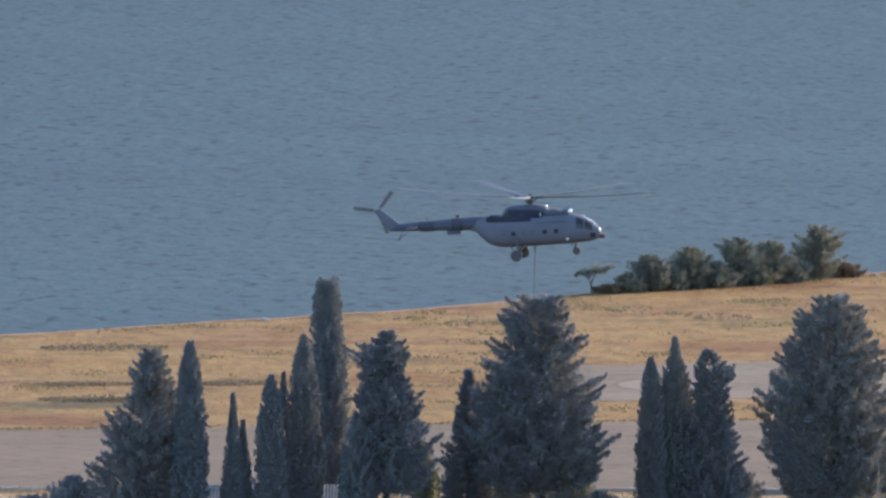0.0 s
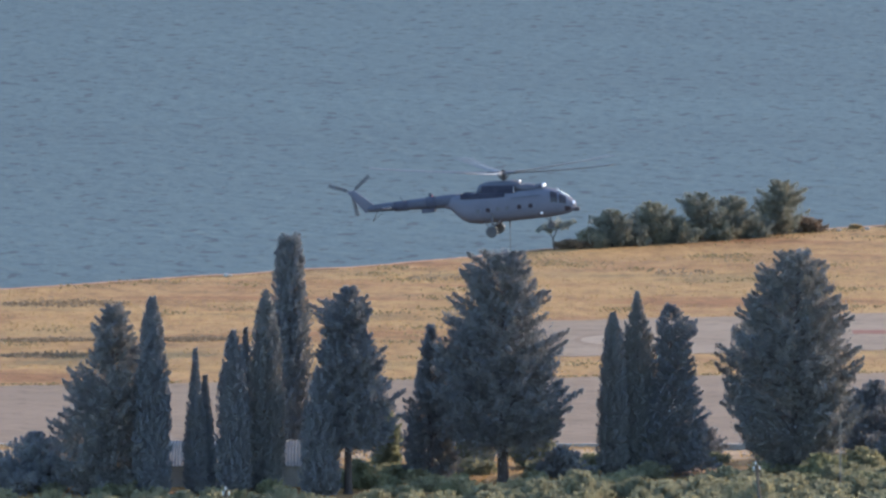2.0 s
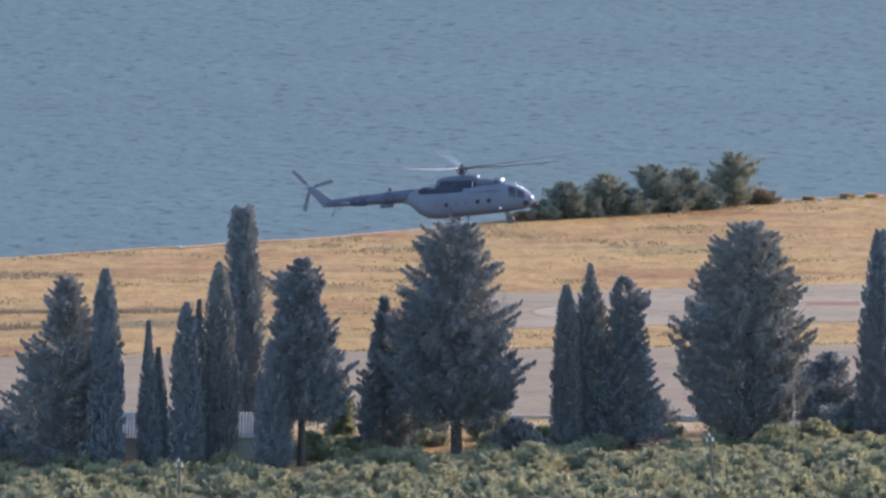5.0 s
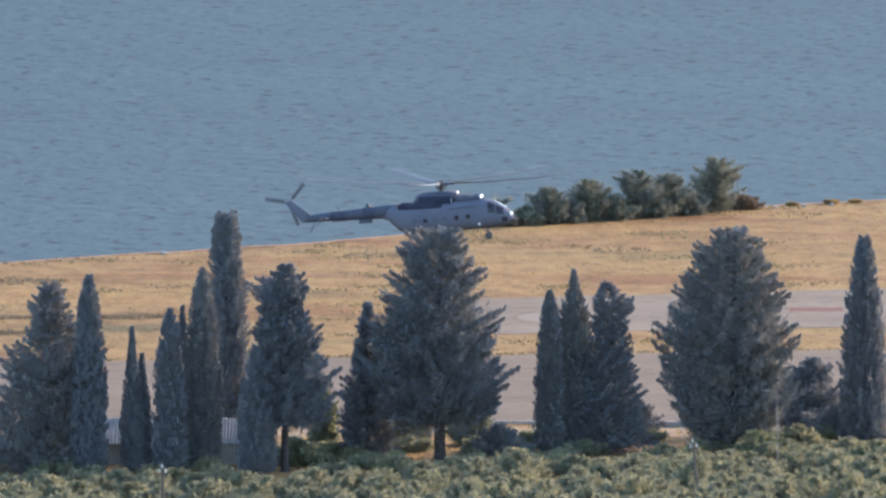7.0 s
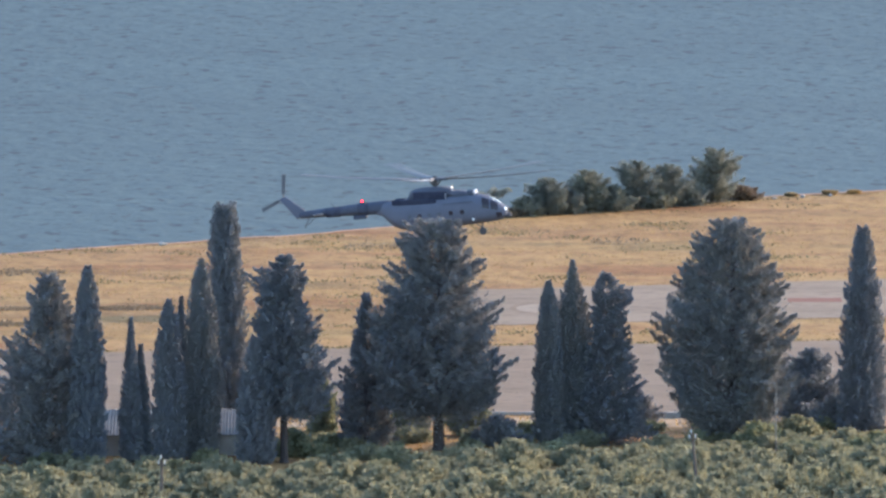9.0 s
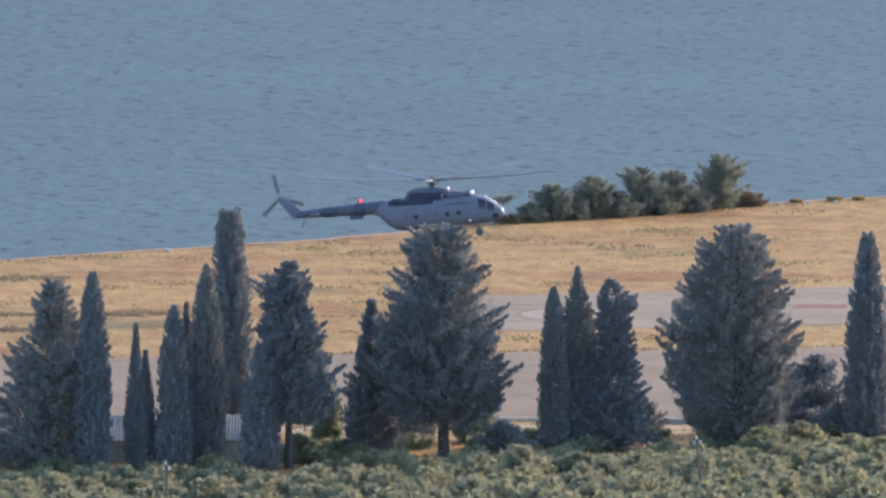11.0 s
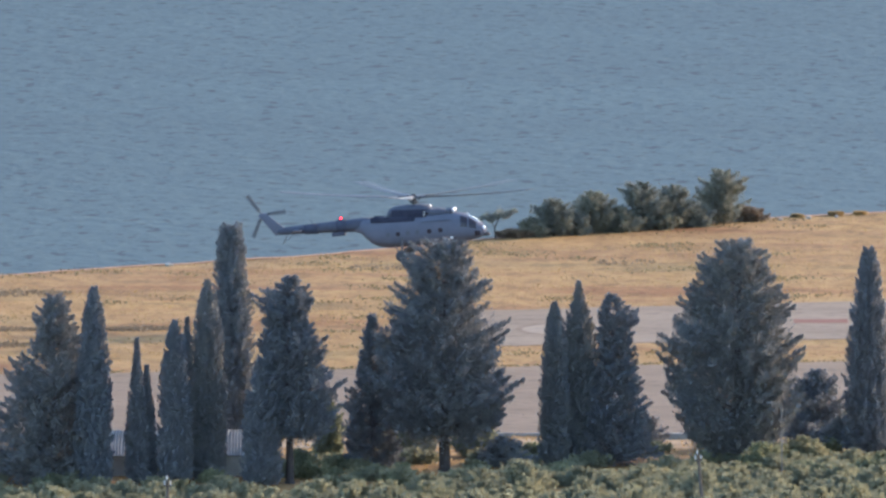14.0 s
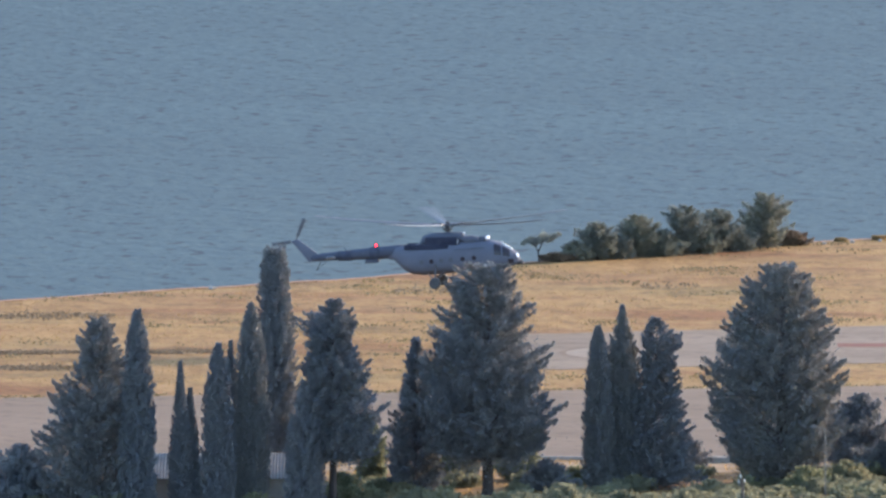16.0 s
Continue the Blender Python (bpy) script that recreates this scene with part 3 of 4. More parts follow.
def build_olive_scrub():
    """Rounded grey-green bushes that cover the slope in front of the cypresses, lower towards the trees."""
    rng = np.random.default_rng(77)
    kinds = []
    for k in range(8):
        h = 1.35 + 0.21 * k
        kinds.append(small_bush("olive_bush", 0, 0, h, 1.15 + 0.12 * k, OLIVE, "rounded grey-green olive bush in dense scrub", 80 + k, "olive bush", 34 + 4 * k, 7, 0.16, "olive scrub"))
    placed = set()
    for row, y in enumerate(np.linspace(847, 891, 10)):
        for x in np.arange(-43, 44, 3.05):
            px, py = x + rng.normal() * 0.7 + (row % 2) * 1.3, y + rng.normal() * 1.3
            size = np.clip((888 - py) / 36 * 5.0 + 0.5 - (2.9 if px < -3 else 0.4) + rng.normal() * 1.9, 0, 7.4)
            if px < -3 and py > 885:
                continue
            src = kinds[int(size)]
            m = pose(px, py, 0, 0, 0, rng.uniform(0, 360))
            if src.name not in placed:
                placed.add(src.name)
                src.matrix_basis = m
            else:
                copy_thing(src, m)
    for src in kinds:
        if src.name not in placed:
            src.matrix_basis = pose(rng.uniform(-45, 45), 860, 0)
    # low weeds and seedlings between the scrub and the trunks
    low = [small_bush("low_shrub", 0, 0, 0.75 + 0.2 * k, 0.9 + 0.15 * k, (OLIVE, GREEN, OLIVE)[k], "low grey-green shrub at the foot of the cypresses", 95 + k, "shrub", 26, 6, 0.16, "low shrubs") for k in range(3)]
    used = set()
    for k in range(130):
        x, y = (rng.uniform(-36, 38), rng.uniform(891, 902)) if k < 70 else (rng.uniform(-9, 36), rng.uniform(902, 921))
        if abs(x - 0.95) < 1.7 or abs(x + 9.7) < 1.5:
            continue
        src = low[k % 3]
        m = pose(x, y, 0, 0, 0, rng.uniform(0, 360))
        if src.name in used:
            copy_thing(src, m)
        else:
            used.add(src.name)
            src.matrix_basis = m


def build_shore_plants():
    def shore_tree(x, y, h, r, seed, label, lean=0.0, mat=SHORE_LEAF):
        prof = [(0.0, r * 0.6, r * 0.6), (0.3, r * 0.85, r * 0.85), (0.65, r, r), (0.85, r * 0.8, r * 0.75), (1, r * 0.35, r * 0.35)]
        build_tree("shore_tree", x, y, h, prof, mat, label, "small tree", 0.35, 84, 9, 0.6, 0.15, 0.1, seed, lean=lean, jag=0.8, group="trees on the shore", up=0.8, tuft=0.18)
    shore_tree(10.7, 1136.5, 3.2, 1.7, 61, "small bushy olive-green tree at the water's edge")
    shore_tree(14.3, 1140.5, 3.6, 1.7, 62, "small bushy olive-green tree at the water's edge")
    shore_tree(18.4, 1144.0, 4.2, 1.8, 63, "taller bushy olive-green tree at the water's edge")
    shore_tree(21.3, 1147.0, 3.7, 1.7, 64, "small bushy olive-green tree at the water's edge")
    shore_tree(25.2, 1152.0, 4.8, 2.3, 65, "tallest bushy tree of the shore group, leaning", 0.1)
    for k, (x, y, h, r) in enumerate(((8.9, 1135.0, 1.7, 1.3), (12.5, 1138.0, 2.1, 1.5), (16.4, 1141.5, 2.2, 1.6), (19.9, 1145.0, 2.2, 1.5), (23.0, 1148.5, 2.2, 1.5))):
        small_bush("shore_bush", x, y, h, r, SHORE_LEAF, "low dark green bush between the shore trees", 70 + k, nb=80)
    small_bush("dry_bush", 27.9, 1155.0, 1.3, 1.3, RUST_LEAF, "low dry reddish bush at the water's edge", 76)
    small_bush("dry_bush", 7.3, 1134.0, 0.7, 1.4, RUST_LEAF, "low dry reddish bush at the water's edge", 77, nb=50)
    for k, (x, h) in enumerate(((32.5, 0.25), (36.0, 0.35), (38.2, 0.25))):
        small_bush("shore_weed", x, shore_y(x) - 1.6, h, 0.35 + 0.5 * h, STRAW, "low tuft of dry weeds on the shore edge", 170 + k, "weed", 26, 9, 0.14, "shore weeds")
    # wind-shaped tree with a flat slanting crown
    thing = new("flat_topped_tree")
    thing.location = (5.6, 1133.0, 0)
    tagged(thing, "small wind-shaped tree with a flat slanting crown", "small tree")
    bm = bmesh.new()
    for p, q, r in (((0, 0, -0.1), (-0.1, 0, 0.9), 0.09), ((-0.1, 0, 0.9), (-0.5, 0, 1.75), 0.05), ((-0.1, 0, 0.9), (0.3, 0.1, 1.85), 0.06), ((0.3, 0.1, 1.85), (1.2, 0, 2.3), 0.04), ((-0.5, 0, 1.75), (-1.2, 0.1, 1.8), 0.03)):
        rod(bm, p, q, r, r * 0.7, 7)
    part("trunk", bm, BARK, thing)
    rng = np.random.default_rng(78)
    n = 2600
    u = rng.uniform(-1, 1, n)
    c = np.stack([0.15 + 1.75 * u, rng.normal(size=n) * 0.6, 2.05 + 0.33 * u + rng.normal(size=n) * 0.16 * (1.15 - u * u)], 1)
    c[:, 2] += 0.12 * np.sin(c[:, 0] * 5)
    crown = new("crown", leaves_mesh("crown", c, rng.normal(size=(n, 3)) + (0.5, 0, 0.3), 0.12 + 0.16 * rng.random(n), 0.08 + 0.06 * rng.random(n), rng))
    crown.data.materials.append(SHORE_LEAF)
    crown.parent = thing


def build_grass():
    """Dry tufts on the field, denser and taller in patches, and grey-green weeds."""
    rng = np.random.default_rng(5)

    def scatter(name, n, y0, y1, mat, label, low, high, thresh, freq, width):
        pts = []
        while len(pts) < n:
            x, y = rng.uniform(-52, 52), rng.uniform(y0, y1)
            if y > shore_y(x) - 0.4 or (936 - 1 < y < 994 + 0.19 * x - 1):
                continue
            if x > 2 and 1013 + 0.26 * (x - 2) < y < 1050.5 + 0.32 * (x - 2):
                continue
            if noise.noise((x * freq * 0.5, y * freq, 4.0)) + 0.25 * rng.normal() < thresh:
                continue
            pts.append((x, y, 0.0))
        p = np.array(pts)
        h = rng.uniform(low, high, n)
        p[:, 2] = h * 0.42
        way = rng.normal(size=(n, 3)) * 0.8 + (0.1, 0, 0.8)
        ob = new(name, leaves_mesh(name, p, way, h, h * width * rng.uniform(0.6, 1.5, n), rng))
        ob.data.materials.append(mat)
        tagged(ob, label, "grass", kind="stuff")

    scatter("dry_grass", 30000, 995, 1170, STRAW, "dry straw-coloured grass tufts over the airfield", 0.04, 0.12, 0.05, 0.12, 1.1)
    scatter("verge_grass", 6000, 893, 934, STRAW, "dry grass on the verge behind the cypresses", 0.12, 0.32, -0.1, 0.3, 0.7)
    # weeds grow along the apron's far edge and in patches
    ex = rng.uniform(-50, 50, 2600)
    ex = ex[np.array([noise.noise((v * 0.12, 2.0, 0)) for v in ex]) + 0.2 * rng.normal(size=len(ex)) > -0.12]
    pts = [np.stack([ex, 993.6 + 0.185 * ex + 0.5 * rng.normal(size=len(ex)), np.zeros(len(ex))], 1)]
    for k in range(110):
        cx, cy = rng.uniform(-50, 50), rng.uniform(1005, 1165)
        if cy > shore_y(cx) - 2 or (cx > 0 and 1010 + 0.26 * cx < cy < 1052 + 0.32 * cx):
            continue
        n = int(rng.integers(30, 140))
        pts.append(np.stack([cx + rng.normal(size=n) * 1.3, cy + rng.normal(size=n) * 1.5, np.zeros(n)], 1))
    p = np.concatenate(pts)
    n = len(p)
    h = rng.uniform(0.07, 0.22, n)
    p[:, 2] = h * 0.42
    ob = new("field_weeds", leaves_mesh("field_weeds", p, rng.normal(size=(n, 3)) * 0.5 + (0, 0, 1.0), h, h * rng.uniform(0.6, 1.4, n), rng))
    ob.data.materials.append(WEED)
    # The first two strips paint the helicopter's cast shadow in dark blades.
    strips = []
    for x0, x1, cy, wide, count in ((-26.0, -20.6, 1031.3, 1.1, 2000), (-39.0, -30.8, 1030.3, 1.1, 1700), (-38.0, -30.6, 1015.0, 1.4, 1100), (-40.0, -29.5, 1069.0, 2.4, 900), (14.0, 19.0, 1104.0, 2.6, 200), (-7.0, -1.0, 1098.0, 2.3, 200)):
        sx = rng.uniform(x0, x1, count)
        strips.append(np.stack([sx, cy + wide * rng.normal(size=count) * np.sin((sx - x0) / (x1 - x0) * math.pi) ** 0.5 + 0.1 * (sx - x0), np.zeros(count)], 1))
    sp = np.concatenate(strips)
    sh = rng.uniform(0.08, 0.22, len(sp))
    sp[:, 2] = sh * 0.42
    dark_strips = new("scorched_grass", leaves_mesh("scorched_grass", sp, rng.normal(size=sp.shape) * 0.6 + (0, 0, 0.8), sh, sh * rng.uniform(0.8, 1.6, len(sp)), rng))
    dark_strips.data.materials.append(SHADOW_STUBBLE)
    tagged(dark_strips, "dark stubble strips on the dry field, two painted as the helicopter's shadow", "stubble", kind="stuff")
    tagged(ob, "grey-green weeds in patches on the dry field", "weeds", kind="stuff")


build_cypress_row()
build_bushes()
build_olive_scrub()
build_shore_plants()
build_grass()


# ================= shed, poles, stones =================
def build_shed():
    """A low shed with a corrugated roof behind the cypresses."""
    shed = new("shed")
    shed.location = (-17.6, 902.5, 0)
    tagged(shed, "low plastered shed with a grey corrugated roof behind the cypresses", "shed")
    w, d, eave, ridge = 6.3, 4.6, 1.5, 2.75
    bm = bmesh.new()
    box(bm, -w, w, -d / 2, -d / 2 + 0.2, -0.1, eave)
    box(bm, -w, w, d / 2 - 0.2, d / 2, -0.1, ridge - 0.1)
    box(bm, -w, -w + 0.2, -d / 2 + 0.2, d / 2 - 0.2, -0.1, eave)
    box(bm, w - 0.2, w, -d / 2 + 0.2, d / 2 - 0.2, -0.1, eave)
    part("wall", bm, PLASTER, shed)
    bm = bmesh.new()
    n = 240
    rows_ = []
    for v, (y, z) in enumerate(((-d / 2 - 0.3, eave - 0.08), (d / 2 + 0.25, ridge + 0.02))):
        rows_.append([bm.verts.new((-w - 0.2 + (2 * w + 0.4) * k / n, y, z + 0.06 * math.sin(k * math.pi / 2))) for k in range(n + 1)])
    for k in range(n):
        bm.faces.new((rows_[0][k], rows_[0][k + 1], rows_[1][k + 1], rows_[1][k]))
    ext = bmesh.ops.extrude_face_region(bm, geom=bm.faces[:])
    for v in ext["geom"]:
        if isinstance(v, bmesh.types.BMVert):
            v.co.z += 0.02
    part("roof", bm, ROOF, shed, "grey corrugated sheets")


def build_pole(x, y, h, lean, label):
    pole = new("utility_pole")
    pole.matrix_basis = pose(x, y, 0, 0, lean, 0)
    tagged(pole, label, "utility pole", "utility poles")
    part("shaft", rod(bmesh.new(), (0, 0, -0.4), (0, 0, h), 0.14, 0.10, 12), WOOD, pole)
    part("crossarm", boxed(-0.26, 0.26, -0.16, -0.10, h - 0.5, h - 0.40, 0.01), WOOD, pole)
    for dx, dz in ((-0.2, -0.40), (0.2, -0.40), (-0.05, -0.08)):
        bm = bmesh.new()
        rod(bm, (dx, -0.13, h + dz), (dx, -0.13, h + dz + 0.1), 0.03, 0.03, 8)
        rod(bm, (dx, -0.13, h + dz + 0.1), (dx, -0.13, h + dz + 0.28), 0.055, 0.04, 10)
        part("insulator", bm, CERAMIC, pole, "white ceramic insulator")


def build_lamp_post():
    post = new("lamp_post")
    post.location = (24.3, 903.0, 0)
    tagged(post, "slim pale galvanised lamp post with a short arm", "lamp post")
    part("shaft", rod(bmesh.new(), (0, 0, -0.2), (0, 0, 4.75), 0.05, 0.035, 10), GALVANISED, post)
    part("arm", rod(bmesh.new(), (0, 0, 4.7), (-0.62, -0.1, 4.83), 0.03, 0.025, 8), GALVANISED, post)
    part("lamp_head", loft(bmesh.new(), [(-1.1, -0.1, 4.85, 0.05, 0.02), (-1.0, -0.1, 4.85, 0.11, 0.05), (-0.7, -0.1, 4.84, 0.11, 0.06), (-0.55, -0.1, 4.83, 0.05, 0.03)], 12), GALVANISED, post)


def build_low_wall():
    """A short stretch of pale wall at the apron's edge."""
    bm = bmesh.new()
    for k in range(6):
        box(bm, -1.4 + 0.47 * k, -0.94 + 0.47 * k, -0.15, 0.15, -0.05, 0.42 + 0.05 * noise.noise((k * 1.9, 8, 0)), 0.03)
    tagged(part("low_wall", bm, STONE, at=pose(17.3, 930.0, 0, 0, 0, 2)), "short low wall of pale weathered blocks by the apron", "low wall")


def build_stones():
    rng = np.random.default_rng(9)
    for x, y, s in ((-22.2, 1100.4, 0.26), (-21.9, 1100.8, 0.15), (31.0, 1156.0, 0.2), (33.5, 1158.0, 0.25), (36.0, 1160.0, 0.2), (-17.5, 1098.0, 0.14)):
        bm = bmesh.new()
        bmesh.ops.create_icosphere(bm, subdivisions=2, radius=s)
        for v in bm.verts:
            v.co *= 1 + 0.3 * noise.noise(v.co * 3 + Vector((x, y, 0)))
            v.co.z = v.co.z * 0.7 + s * 0.45
        tagged(part("stone", bm, STONE, at=pose(x, y, 0, 0, 0, rng.uniform(0, 360))), "pale rough boulder on the shore edge", "stone", "shore stones")


build_shed()
build_pole(-17.35, 856.0, 3.75, 0.5, "weathered wooden utility pole with white insulators in the scrub")
build_pole(18.1, 864.0, 4.75, -5.0, "leaning weathered wooden utility pole with white insulators in the scrub")
build_lamp_post()
build_stones()
build_low_wall()


# ================= the helicopter =================
HELICOPTER_ROWS = [  # seconds, x, height of the rotor hub, nose-up angle
    (0, 0.20, 14.32, 4.4), (0.5, 0.44, 13.86, 5.0), (1, 0.70, 13.50, 5.6), (1.5, 0.89, 13.08, 6.0), (2, 1.09, 12.70, 6.5),
    (2.5, 1.16, 12.33, 6.8), (3, 1.28, 11.99, 7.2), (3.5, 1.39, 11.76, 7.1), (4, 1.51, 11.39, 6.8), (4.5, 1.61, 11.15, 6.7),
    (5, 1.50, 10.86, 6.6), (7.5, 1.12, 9.94, 6.2), (8, 1.06, 9.83, 6.1), (8.5, 0.89, 9.73, 6.2), (9, 0.79, 9.69, 6.5),
    (9.2, 0.69, 9.64, 6.4), (11.3, 0.02, 10.15, 6.2), (11.5, -0.06, 10.15, 6.2), (12, -0.19, 10.24, 6.3), (12.5, -0.61, 10.15, 6.2),
    (13, -0.82, 9.99, 6.3), (13.5, -1.06, 9.93, 6.0), (14, -1.38, 9.93, 5.9), (14.5, -1.55, 9.79, 5.8), (15, -1.85, 9.74, 5.7),
    (15.5, -2.03, 9.72, 5.6), (16, -2.18, 9.60, 5.5),
]
HELICOPTER_Y, HEADING = 1039.5, -7.4


HULL = [(-5.0, 0, -1.90, 0.42, 0.42), (-4.5, 0, -1.93, 0.58, 0.54), (-4.15, 0, -2.12, 0.80, 0.76), (-3.7, 0, -2.35, 1.02, 1.00), (-3.1, 0, -2.52, 1.18, 1.17),
        (-2.2, 0, -2.60, 1.25, 1.25), (0.0, 0, -2.61, 1.26, 1.26), (2.4, 0, -2.62, 1.26, 1.25), (3.2, 0, -2.66, 1.24, 1.20), (3.9, 0, -2.74, 1.18, 1.09),
        (4.5, 0, -2.88, 1.04, 0.90), (4.95, 0, -3.00, 0.84, 0.70), (5.25, 0, -3.08, 0.60, 0.50), (5.45, 0, -3.12, 0.36, 0.29), (5.52, 0, -3.13, 0.15, 0.12)]


def build_helicopter():
    """Lengths from the main rotor's hub: x to the nose, y to its port side, z up."""
    heli = new("helicopter")
    tagged(heli, "light grey twin-engined transport helicopter hovering with wheels down", "helicopter")
    part("fuselage", loft(bmesh.new(), HULL, 36, 2.5), BODY, heli, "matt light grey fuselage", True)
    part("tail_boom", loft(bmesh.new(), [(-3.4, 0, -1.86, 0.60, 0.56), (-4.3, 0, -1.80, 0.60, 0.55), (-5.2, 0, -1.77, 0.54, 0.51), (-7.5, 0, -1.74, 0.43, 0.42), (-9.5, 0, -1.71, 0.34, 0.34), (-11.0, 0, -1.72, 0.24, 0.28), (-11.3, 0, -1.74, 0.12, 0.18)], 24, 2.1),
         BOOM, heli, "darker grey tail boom", True)
    for x0, x1, r in ((-6.4, -5.6, 0.525), (-9.0, -7.9, 0.425)):
        part("paint_band", loft(bmesh.new(), [(x0, 0, -1.745, r - 0.02, r - 0.035), (x1, 0, -1.762, r + 0.025, r + 0.005)], 24, 2.1), PATCH, heli, "darker grey-blue painted band", True)
    bm = bmesh.new()
    fin = [(-10.5, -1.55, 0.16), (-11.35, -2.04, 0.16), (-12.65, -0.25, 0.10), (-12.1, -0.12, 0.10)]
    near = [bm.verts.new((x, -t, z)) for x, z, t in fin]
    far = [bm.verts.new((x, t, z)) for x, z, t in fin]
    bm.faces.new(near)
    bm.faces.new(far[::-1])
    for k in range(4):
        bm.faces.new((near[k], near[(k + 1) % 4], far[(k + 1) % 4], far[k]))
    bmesh.ops.bevel(bm, geom=bm.edges[:], offset=0.05, segments=2, affect="EDGES", profile=0.5)
    part("tail_fin", bm, BODY, heli, "swept grey tail pylon", True)
    part("stabiliser", loft(bmesh.new(), [(-9.95, 0, -1.75, 1.3, 0.03), (-9.75, 0, -1.73, 1.35, 0.06), (-9.3, 0, -1.72, 1.35, 0.03)], 20, 4), BOOM, heli, "grey horizontal stabiliser")
    bm = bmesh.new()
    rod(bm, (-10.4, -0.05, -2.0), (-10.85, -0.05, -2.75), 0.035, 0.03, 6)
    rod(bm, (-9.9, -0.05, -2.05), (-10.8, -0.05, -2.7), 0.02, 0.02, 6)
    part("tail_skid", bm, STEEL, heli)
    part("radar_box", boxed(-6.85, -5.75, -0.3, 0.3, -2.52, -2.2, 0.06), BOOM, heli, "grey box under the boom")
    part("engine_housing", loft(bmesh.new(), [
        (-2.42, 0, -1.42, 0.50, 0.10), (-2.26, 0, -1.32, 0.66, 0.20), (-2.02, 0, -1.12, 0.76, 0.40), (-1.5, 0, -1.04, 0.82, 0.47), (-0.9, 0, -1.02, 0.84, 0.48), (0.5, 0, -1.06, 0.84, 0.46),
        (1.12, 0, -1.12, 0.84, 0.42), (1.30, 0, -1.30, 0.84, 0.33), (1.9, 0, -1.36, 0.82, 0.36), (2.64, 0, -1.50, 0.74, 0.27), (2.95, 0, -1.56, 0.5, 0.16)], 28, 2.6), COWL, heli, "grey engine and gearbox cowling", True)
    part("cooler_intake", ball(bmesh.new(), (1.24, 0, -0.79), 0.12, (0.7, 2.4, 1.0)), WHITE, heli, "pale lip of the cooling fan intake", True)
    for s in (-1, 1):
        deck = pose(0, 0, 0, 0, 4.5, 0)
        part("exhaust_panel", boxed(-1.72, 1.02, s * 0.84 - 0.09, s * 0.84 + 0.09, -1.58, -0.94, 0.08), SOOT, heli, "sooty dark engine exhaust panel", at=deck)
        part("heat_shield", boxed(-3.40, 0.15, s * 0.98 - 0.12, s * 0.98 + 0.12, -1.94, -1.52, 0.07), SOOT, heli, "soot-stained dark side panel", at=deck)
        part("intake_edge", boxed(0.90, 0.94, s * 0.945 - 0.012, s * 0.945 + 0.012, -1.50, -1.06, 0.008), WHITE, heli, at=deck)
        part("intake_duct", rod(bmesh.new(), (2.55, s * 0.52, -1.38), (3.02, s * 0.52, -1.34), 0.25, 0.2, 12), COWL, heli, "grey intake duct", True)
        part("intake_filter", ball(bmesh.new(), (3.10, s * 0.52, -1.31), 0.175, (0.7, 1, 1)), WHITE, heli, "bright rounded engine intake filter", True)
        for x in (-2.2, -1.4, -0.6, 0.16, 1.12, 2.03):
            bm = bmesh.new()
            rod(bm, (x, s * 1.19, -2.75), (x, s * 1.272, -2.75), 0.25, 0.25, 18)
            win = part("window", bm, BODY, heli, "round cabin window")
            part("pane", rod(bmesh.new(), (x, s * 1.25, -2.75), (x, s * 1.282, -2.75), 0.185, 0.185, 18), FAINT_PANE if x in (-2.2, -0.6, 0.16) else PANE, win, "pale glass with reflected light put into its colour" if x in (-2.2, -0.6, 0.16) else "dark glass")
        part("door_rail", boxed(0.55, 2.9, s * 1.27 - 0.02, s * 1.27 + 0.02, -2.02, -1.96, 0.01), BOOM, heli)
        bm = bmesh.new()
        ball(bm, (2.85, s * 1.02, -3.42), 0.13, (1, 0.8, 1))
        part("side_lamp", bm, WHITE, heli, "small pale side lamp", True)
        for name, x0, x1, a0, a1, what in (("cockpit_window", 3.66, 4.20, 2, 50, "dark cockpit side glass"), ("cockpit_window", 4.32, 4.86, 2, 48, "dark cockpit side glass"),
                                           ("windscreen", 4.30, 5.05, 57, 87, "dark windscreen glass"), ("chin_window", 4.70, 5.12, -38, -6, "dark chin glass")):
            bm = bmesh.new()
            grid = []
            for x in np.linspace(x0, x1, 6):
                z, w, h = (float(np.interp(x, [q[0] for q in HULL], [q[j] for q in HULL])) for j in (2, 3, 4))
                col = []
                for ang in np.linspace(radians(a0), radians(a1), 7):
                    c_, s_ = math.cos(ang), math.sin(ang)
                    col.append(bm.verts.new((x, s * (w * abs(c_) ** 0.8 + 0.02), z + math.copysign(abs(s_) ** 0.8, s_) * h + 0.015)))
                grid.append(col)
            for p, q in zip(grid, grid[1:]):
                for j in range(6):
                    bm.faces.new((p[j], p[j + 1], q[j + 1], q[j]))
            part(name, bm, PANE, heli, what, True)
    part("nose_lamp", ball(bmesh.new(), (5.38, -0.28, -2.92), 0.17, (0.7, 1, 1)), LANDING_LAMP, heli, "bright nose landing lamp", True)
    part("nose_turret", loft(bmesh.new(), [(5.2, 0, -3.42, 0.16, 0.16), (5.4, 0, -3.42, 0.22, 0.2), (5.7, 0, -3.45, 0.2, 0.17), (5.78, 0, -3.46, 0.1, 0.09)], 14, 2.2), STEEL, heli, "grey nose sensor pod", True)
    bm = bmesh.new()
    rod(bm, (4.3, -0.35, -1.9), (4.3, -0.35, -1.62), 0.03, 0.02, 6)
    rod(bm, (4.1, 0.35, -1.8), (4.1, 0.35, -1.6), 0.03, 0.02, 6)
